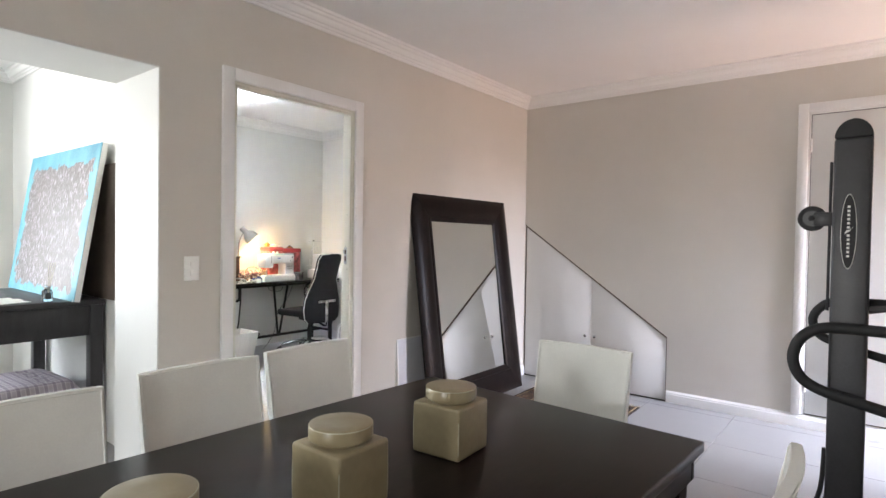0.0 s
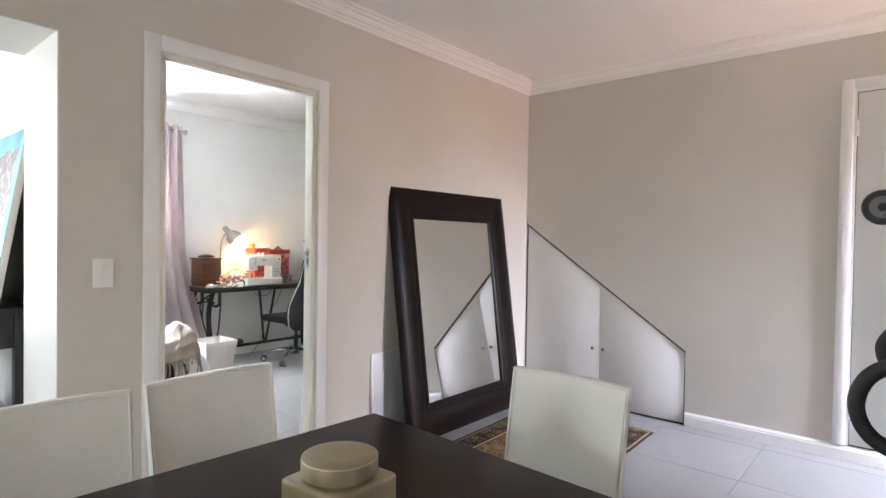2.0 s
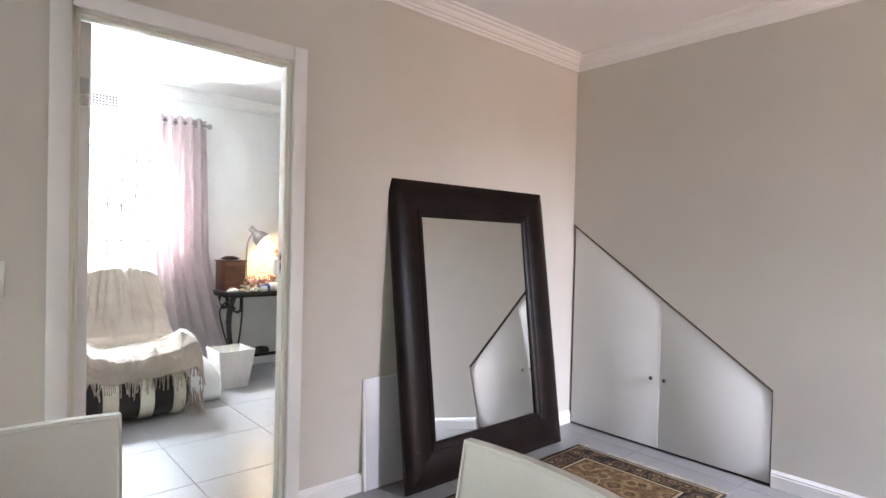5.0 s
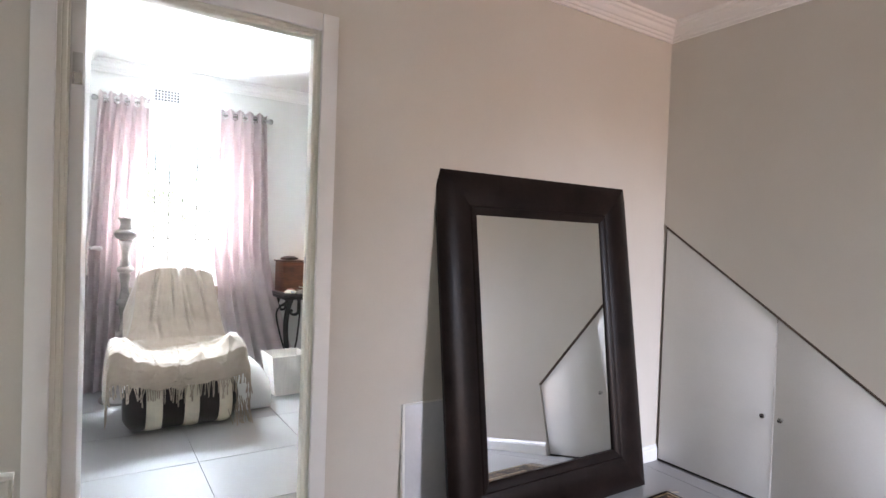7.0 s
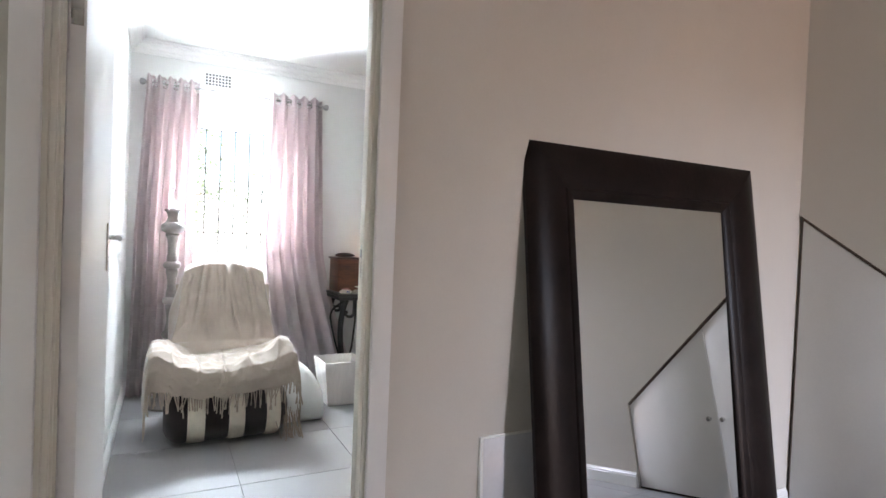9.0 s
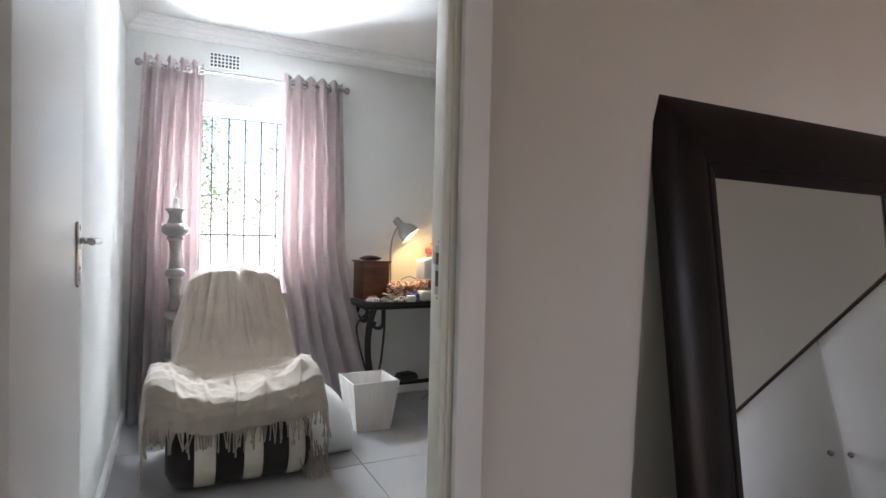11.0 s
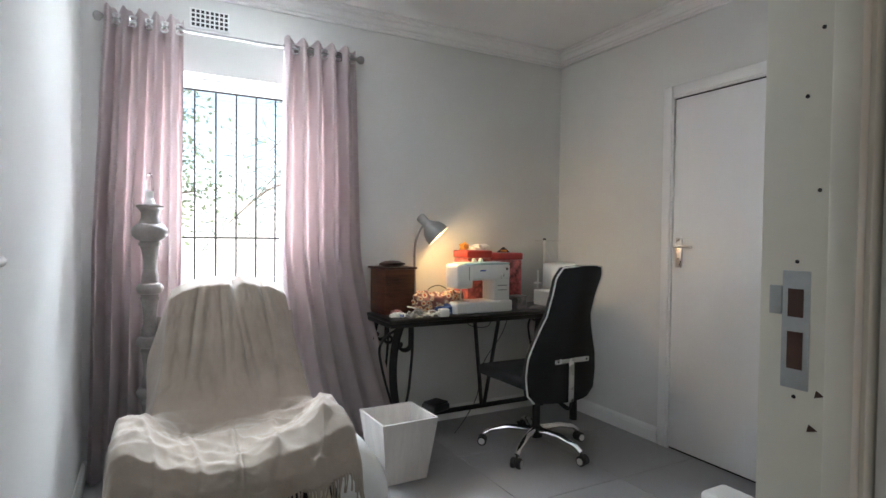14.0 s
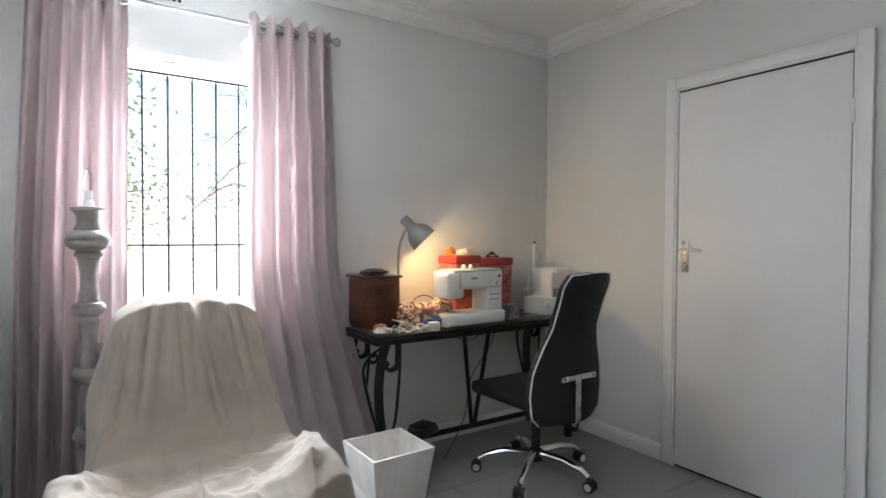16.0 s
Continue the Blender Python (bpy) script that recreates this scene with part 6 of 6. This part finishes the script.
def sewing_machine():
    s = thing("sewing_machine", pose(-4.475, 4.445, DT, 0, 0, 93), "white domestic sewing machine with a pale teal top, on the desk", "sewing machine")
    # local x along the machine (needle end at -x), y away from the sitter
    part("bed", box(-0.215, 0.205, -0.075, 0.085, 0, 0.070, 0.014, 3), PLASTIC, s)
    part("pillar", box(0.075, 0.195, -0.055, 0.075, 0.066, 0.225, 0.010, 3), PLASTIC, s)
    part("arm", box(-0.195, 0.195, -0.060, 0.080, 0.195, 0.292, 0.014, 3), PLASTIC, s)
    part("head", box(-0.198, -0.085, -0.062, 0.070, 0.150, 0.286, 0.014, 3), PLASTIC, s)
    part("top_cover", box(-0.150, 0.190, -0.058, 0.078, 0.288, 0.302, 0.006), PLASTIC_G, s, "pale teal top cover")
    part("needle_bar", tube([(-0.140, -0.01, 0.152), (-0.140, -0.01, 0.085)], 0.004, 6), STEEL, s)
    part("presser_foot", box(-0.155, -0.125, -0.025, 0.005, 0.072, 0.079, 0.002), STEEL, s)
    part("needle_plate", box(-0.185, -0.095, -0.045, 0.045, 0.0705, 0.0725), STEEL, s)
    part("handwheel", lathe([(0.030, 0), (0.036, 0.006), (0.036, 0.022), (0.028, 0.028), (0, 0.029)], 22, pose(0.195, 0.02, 0.215, 0, 90, 0)), PLASTIC, s)
    part("stitch_dial", lathe([(0.017, 0), (0.016, 0.008), (0, 0.009)], 20, pose(0.135, -0.060, 0.215, 90, 0, 0)), PLASTIC, s)
    part("dial_pointer", box(0.133, 0.137, -0.071, -0.069, 0.216, 0.230), DARKPLASTIC, s)
    for z in (0.130, 0.158):
        part("panel_line", box(0.100, 0.170, -0.0562, -0.0548, z, z + 0.005), GREYMETAL, s, "grey printed line")
    part("maker_mark", box(-0.035, 0.005, -0.0612, -0.0598, 0.250, 0.258), BLUEPRINT, s, "small blue plain mark")
    part("reverse_button", lathe([(0.008, 0), (0.007, 0.005), (0, 0.006)], 14, pose(0.165, -0.0605, 0.262, 90, 0, 0)), DARKPLASTIC, s)
    part("thread_slot", box(-0.118, -0.113, -0.0632, -0.061, 0.20, 0.28), GREYMETAL, s)
    for x in (-0.02, 0.03):
        part("spool_cap", lathe([(0.014, 0), (0.016, 0.006), (0.010, 0.022), (0, 0.026)], 14, pose(x, 0.03, 0.301)), PAPER, s, "white spool cap")


sewing_machine()


def storage_box(m, sx, sy, h, label):
    b = thing("storage_box", m, label, "storage box", "red boxes behind the sewing machine")
    part("box_body", box(-sx, sx, -sy, sy, 0, h * 0.87, 0.008), PINKPRINT, b, "translucent pink-red box body")
    part("box_lid", box(-sx - 0.006, sx + 0.006, -sy - 0.006, sy + 0.006, h * 0.87, h, 0.010, 3), RED, b, "red lid")
    return b


storage_box(pose(-4.68, 4.520, DT, 0, 0, 2), 0.085, 0.090, 0.37, "red lidded storage box packed with fabric, behind the sewing machine")
storage_box(pose(-4.675, 4.735, DT, 0, 0, -3), 0.090, 0.112, 0.355, "tall pink-red storage box with a red lid")
lump("orange_packet", pose(-4.68, 4.455, DT + 0.372, 0, 0, 20), 0.022, 0.032, 0.026, ORANGE, "small orange packet on the red box", "packet", 41, 0.4)
lump("clear_bag", pose(-4.66, 4.56, DT + 0.372), 0.035, 0.065, 0.020, PAPER, "crumpled clear plastic bag on the red box", "bag", 42, 0.5)
clip = thing("bulldog_clip", pose(-4.67, 4.755, DT + 0.3555, 0, 0, 60), "black folded spectacles case clip on the red box", "clip")
part("clip_body", prism([(-0.045, 0), (0.045, 0), (0.005, 0.035), (-0.005, 0.035)], 0.02, "y", -0.01), DARKPLASTIC, clip)
part("clip_tag", box(-0.02, 0.02, -0.012, -0.0102, 0.006, 0.018), ORANGE, clip)
pc = thing("plastic_case", pose(-4.49, 4.745, DT, 0, 0, 8), "small grey-brown plastic notions case beside the sewing machine", "case")
part("case_body", box(-0.045, 0.045, -0.042, 0.042, 0.001, 0.072, 0.008, 3), CUSHION_D, pc)
part("case_lid", box(-0.047, 0.047, -0.044, 0.044, 0.072, 0.086, 0.006, 3), CUSHION_D, pc)
part("case_latch", box(0.047, 0.051, -0.012, 0.012, 0.058, 0.080, 0.001), GREYMETAL, pc)
lump("tools_heap", pose(-4.45, 4.86, DT), 0.03, 0.05, 0.010, GREYMETAL, "small heap of grey sewing tools", "clutter", 45, 0.5)


def overlocker():
    o = thing("overlocker", pose(-4.57, 5.12, DT, 0, 0, 96), "white overlocker sewing machine with a thread stand, on the desk", "sewing machine")
    part("bed", box(-0.13, 0.12, -0.10, 0.08, 0, 0.105, 0.012, 3), PLASTIC, o)
    part("head", box(-0.045, 0.135, -0.075, 0.085, 0.10, 0.285, 0.016, 3), PLASTIC, o)
    part("needle_area", box(-0.03, 0.04, -0.082, -0.03, 0.105, 0.16, 0.004), GREYMETAL, o)
    part("loop_dial", lathe([(0.020, 0), (0.018, 0.010), (0, 0.011)], 18, pose(-0.095, -0.10, 0.06, 90, 0, 0)), PAPER, o)
    for k in range(4):
        part("tension_dial", lathe([(0.012, 0), (0.011, 0.016), (0, 0.017)], 14, pose(-0.015 + 0.037 * k, -0.070, 0.258, 60, 0, 0)), PAPER, o, "white tension dial")
    part("thread_pole", tube([(-0.03, 0.08, 0.10), (-0.03, 0.08, 0.44)], 0.009, 10), PLASTIC, o)
    part("pole_tip", lathe([(0.010, 0.44), (0.010, 0.452), (0, 0.454)], 10, pose(-0.03, 0.08, 0)), DARKPLASTIC, o)
    part("thread_guide", tube([(-0.12, 0.08, 0.435), (0.13, 0.08, 0.435)], 0.0025, 6), STEEL, o)
    part("spool_pin", tube([(-0.115, 0.05, 0.10), (-0.115, 0.05, 0.235)], 0.006, 8), PLASTIC, o)
    part("spool_plate", lathe([(0.028, 0.145), (0.028, 0.152), (0.010, 0.155)], 16, pose(-0.115, 0.05, 0)), PLASTIC, o)
    for x in (-0.06, 0.02, 0.09):
        part("thread", tube([(x, 0.08, 0.435), (x * 0.6 + 0.03, 0.02, 0.285)], 0.0008, 4), PAPER, o)


overlocker()


def office_chair():
    c = thing("office_chair", pose(-4.12, 4.62, 0, 0, 0, 90), "black office chair with pale piping and a chrome five-star base", "office chair")
    # faces +y in its own frame
    part("hub", lathe([(0.036, 0.075), (0.036, 0.13), (0.022, 0.14), (0.022, 0.26), (0.014, 0.262), (0.014, 0.37)], 16), RUBBER, c)
    for k in range(5):
        a = 2 * math.pi * k / 5 - 0.052
        d = Vector((math.cos(a), math.sin(a), 0))
        spoke = part("base_arm", tube([d * 0.03 + Vector((0, 0, 0.118)), d * 0.16 + Vector((0, 0, 0.118)), d * 0.26 + Vector((0, 0, 0.095)), d * 0.30 + Vector((0, 0, 0.068))], lambda s: 0.020 - 0.006 * s, 8, flat=0.75), CHROME, c, "chrome base arm")
        part("caster_stem", tube([d * 0.30 + Vector((0, 0, 0.075)), d * 0.30 + Vector((0, 0, 0.035))], 0.007, 8), RUBBER, spoke)
        side = Vector((-d.y, d.x, 0))
        for s in (-1, 1):
            wm = Matrix.Translation(d * 0.31 + side * 0.016 * s + Vector((0, 0, 0.0285))) @ Vector((0, 0, 1)).rotation_difference(side * s).to_matrix().to_4x4()
            wheel = part("caster_wheel", lathe([(0.012, -0.010), (0.026, -0.010), (0.028, -0.004), (0.028, 0.008), (0.022, 0.012), (0, 0.012)], 18, wm), RUBBER, spoke)
            part("wheel_ring", lathe([(0.013, 0.0122), (0.018, 0.0122), (0.018, 0.0140), (0.013, 0.0140)], 18, wm), PIPING, spoke, "pale hub ring")
    part("mechanism", box(-0.07, 0.07, -0.12, 0.10, 0.345, 0.385, 0.008), RUBBER, c)
    seat = bmesh.new()
    add_box(seat, -0.225, 0.225, -0.20, 0.285, 0.385, 0.455, 0.030, 4)
    for v in seat.verts:
        v.co.z += -0.10 * max(0, v.co.y - 0.18) + 0.02 * (v.co.x / 0.22) ** 2
    part("seat", seat, BLACK, c, "black padded seat")

    def half(v):
        pts = ((0, 0.185), (0.06, 0.228), (0.2, 0.240), (0.34, 0.230), (0.50, 0.188), (0.64, 0.150), (0.8, 0.146), (0.93, 0.152), (1.0, 0.128))
        for a, b in zip(pts, pts[1:]):
            if v <= b[0]:
                return a[1] + (b[1] - a[1]) * (v - a[0]) / (b[0] - a[0])
        return pts[-1][1]

    def back(u, v, off=0.0):
        s = 2 * u - 1
        z = 0.345 + 0.720 * v
        y = -0.245 - 0.115 * v + 0.075 * math.sin(math.pi * v * 1.05 + 0.2) * 0.6 + 0.05 * s * s + off - 0.02 * max(0, v - 0.9) * 10 * 0.3
        return Vector((s * half(v), y, z + 0.012 * (1 - s * s) * (v > 0.97)))

    bm = bmesh.new()
    nu, nv = 14, 34
    f = [[bm.verts.new(back(i / nu, j / nv, 0.028 * (1 - (2 * i / nu - 1) ** 4))) for j in range(nv + 1)] for i in range(nu + 1)]
    g = [[bm.verts.new(back(i / nu, j / nv, -0.030 - 0.006 * (1 - (2 * i / nu - 1) ** 4))) for j in range(nv + 1)] for i in range(nu + 1)]
    for i in range(nu):
        for j in range(nv):
            bm.faces.new((f[i][j], f[i + 1][j], f[i + 1][j + 1], f[i][j + 1]))
            bm.faces.new((g[i][j], g[i][j + 1], g[i + 1][j + 1], g[i + 1][j]))
    rim = [(i, 0) for i in range(nu)] + [(nu, j) for j in range(nv)] + [(i, nv) for i in range(nu, 0, -1)] + [(0, j) for j in range(nv, 0, -1)]
    for (a, b), (d, e) in zip(rim, rim[1:] + rim[:1]):
        bm.faces.new((f[a][b], g[a][b], g[d][e], f[d][e]))
    b = part("backrest", bm, BLACK, c, "black mesh backrest, waisted", 60)
    edge = [back(0, j / 34, -0.031) for j in range(35)] + [back(i / 14, 1, -0.031) for i in range(1, 15)] + [back(1, j / 34, -0.031) for j in range(33, -1, -1)]
    part("piping", tube(edge, 0.0048, 6), PIPING, b, "pale grey piping")
    part("t_bracket", box(-0.115, 0.115, -0.262, -0.254, 0.560, 0.585, 0.003, m=pose(0, -0.036, 0.0)), STEEL, b, "steel T bracket")
    part("back_bar", box(-0.017, 0.017, -0.262, -0.255, 0.350, 0.560, 0.003, m=pose(0, -0.033, 0.0)), STEEL, b)
    part("bar_foot", tube(spline([(0, -0.290, 0.345), (0, -0.27, 0.31), (0, -0.18, 0.33), (0, -0.1, 0.36)], 5), 0.012, 8, flat=0.6), RUBBER, c)
    for x in (-0.095, 0.095):
        part("bracket_screw", lathe([(0.006, 0), (0.005, 0.003), (0, 0.004)], 10, pose(x, -0.298, 0.573, 90, 0, 0)), DARKPLASTIC, b)
    part("tilt_lever", tube(spline([(0.05, -0.02, 0.36), (0.16, -0.03, 0.345), (0.24, -0.04, 0.325)], 4), 0.008, 8), RUBBER, c)
    return c


office_chair()


def clothes_airer():
    a = thing("clothes_airer", pose(-2.155, 3.445, 0), "white tubular folding airer standing just inside the bedroom door", "clothes airer")
    for y, h in ((-0.02, 0.64), (0.06, 0.60)):
        part("airer_frame", tube(spline([(-0.125, y - 0.03, 0.011), (-0.122, y - 0.01, 0.30), (-0.118, y, h - 0.08), (-0.095, y, h - 0.01), (-0.04, y, h), (0.03, y, h), (0.085, y, h - 0.01), (0.108, y, h - 0.08), (0.112, y - 0.01, 0.30), (0.115, y - 0.03, 0.011)], 5), 0.010, 8), PLASTIC, a, "white tube frame")
    for k in range(5):
        part("rung", tube([(-0.12, -0.02, 0.14 + 0.09 * k), (0.112, -0.02, 0.14 + 0.09 * k)], 0.004, 6), PLASTIC, a)
    part("post", tube([(-0.015, 0.03, 0.0), (-0.015, 0.03, 0.78)], 0.012, 8), PLASTIC, a)
    cap = part("corner_cap", box(-0.036, 0.028, -0.012, 0.048, 0.772, 0.816, 0.008, 3), PLASTIC, a, "white plastic corner cap")
    part("cap_hole", lathe([(0.006, 0), (0.005, 0.001), (0, 0.0011)], 10, pose(-0.020, -0.0121, 0.797, 90, 0, 0)), DARKGAP, cap)
    part("post_foot", lathe([(0.03, 0), (0.03, 0.012), (0.014, 0.02)], 14, pose(-0.015, 0.03, 0)), PLASTIC, a)


clothes_airer()
st = thing("door_stopper", pose(-1.99, 3.10, 0), "small brass door stop on the floor tiles", "door stop")
part("stop_body", lathe([(0.016, 0), (0.016, 0.008), (0.010, 0.012), (0.012, 0.030), (0, 0.032)], 14), BRASSY, st)

# study curtain, only its edge shows
curtain("curtain", (1.28, 1.52), (1.28, 1.52), (1.28, 1.53), 3, 21, "pale mauve curtain hanging at the study window")


# ---- floor tiles ----
def tiles(x0, y0, size, xa, xb, ya, yb, nm):
    g = 0.0016
    full = mesh_of(box(g, size - g, g, size - g, -0.007, 0.0, 0.0012, 1), nm, TILE)
    i0, i1 = math.floor((xa - x0) / size), math.ceil((xb - x0) / size)
    j0, j1 = math.floor((ya - y0) / size), math.ceil((yb - y0) / size)
    for i in range(i0, i1):
        for j in range(j0, j1):
            ax, bx = max(xa, x0 + i * size), min(xb, x0 + (i + 1) * size)
            ay, by = max(ya, y0 + j * size), min(yb, y0 + (j + 1) * size)
            if bx - ax < 0.02 or by - ay < 0.02:
                continue
            if bx - ax > size - 0.001 and by - ay > size - 0.001:
                o = new("tile", full)
                o.location = (ax, ay, 0)
            else:
                o = new("tile", mesh_of(box(g, bx - ax - g, g, by - ay - g, -0.007, 0.0, 0.0012, 1), nm, TILE))
                o.location = (ax, ay, 0)
            o.parent = floor


tiles(-0.052, 4.572, 0.60, WX - 0.06, RX, RY, FY, "tile")
tiles(-3.018, 2.966, 0.60, BX, WX - 0.06, 2.2, BYR, "tile")
tiles(-3.018, 2.966, 0.60, BX, WX - 0.06, SY0, 2.2, "tile")
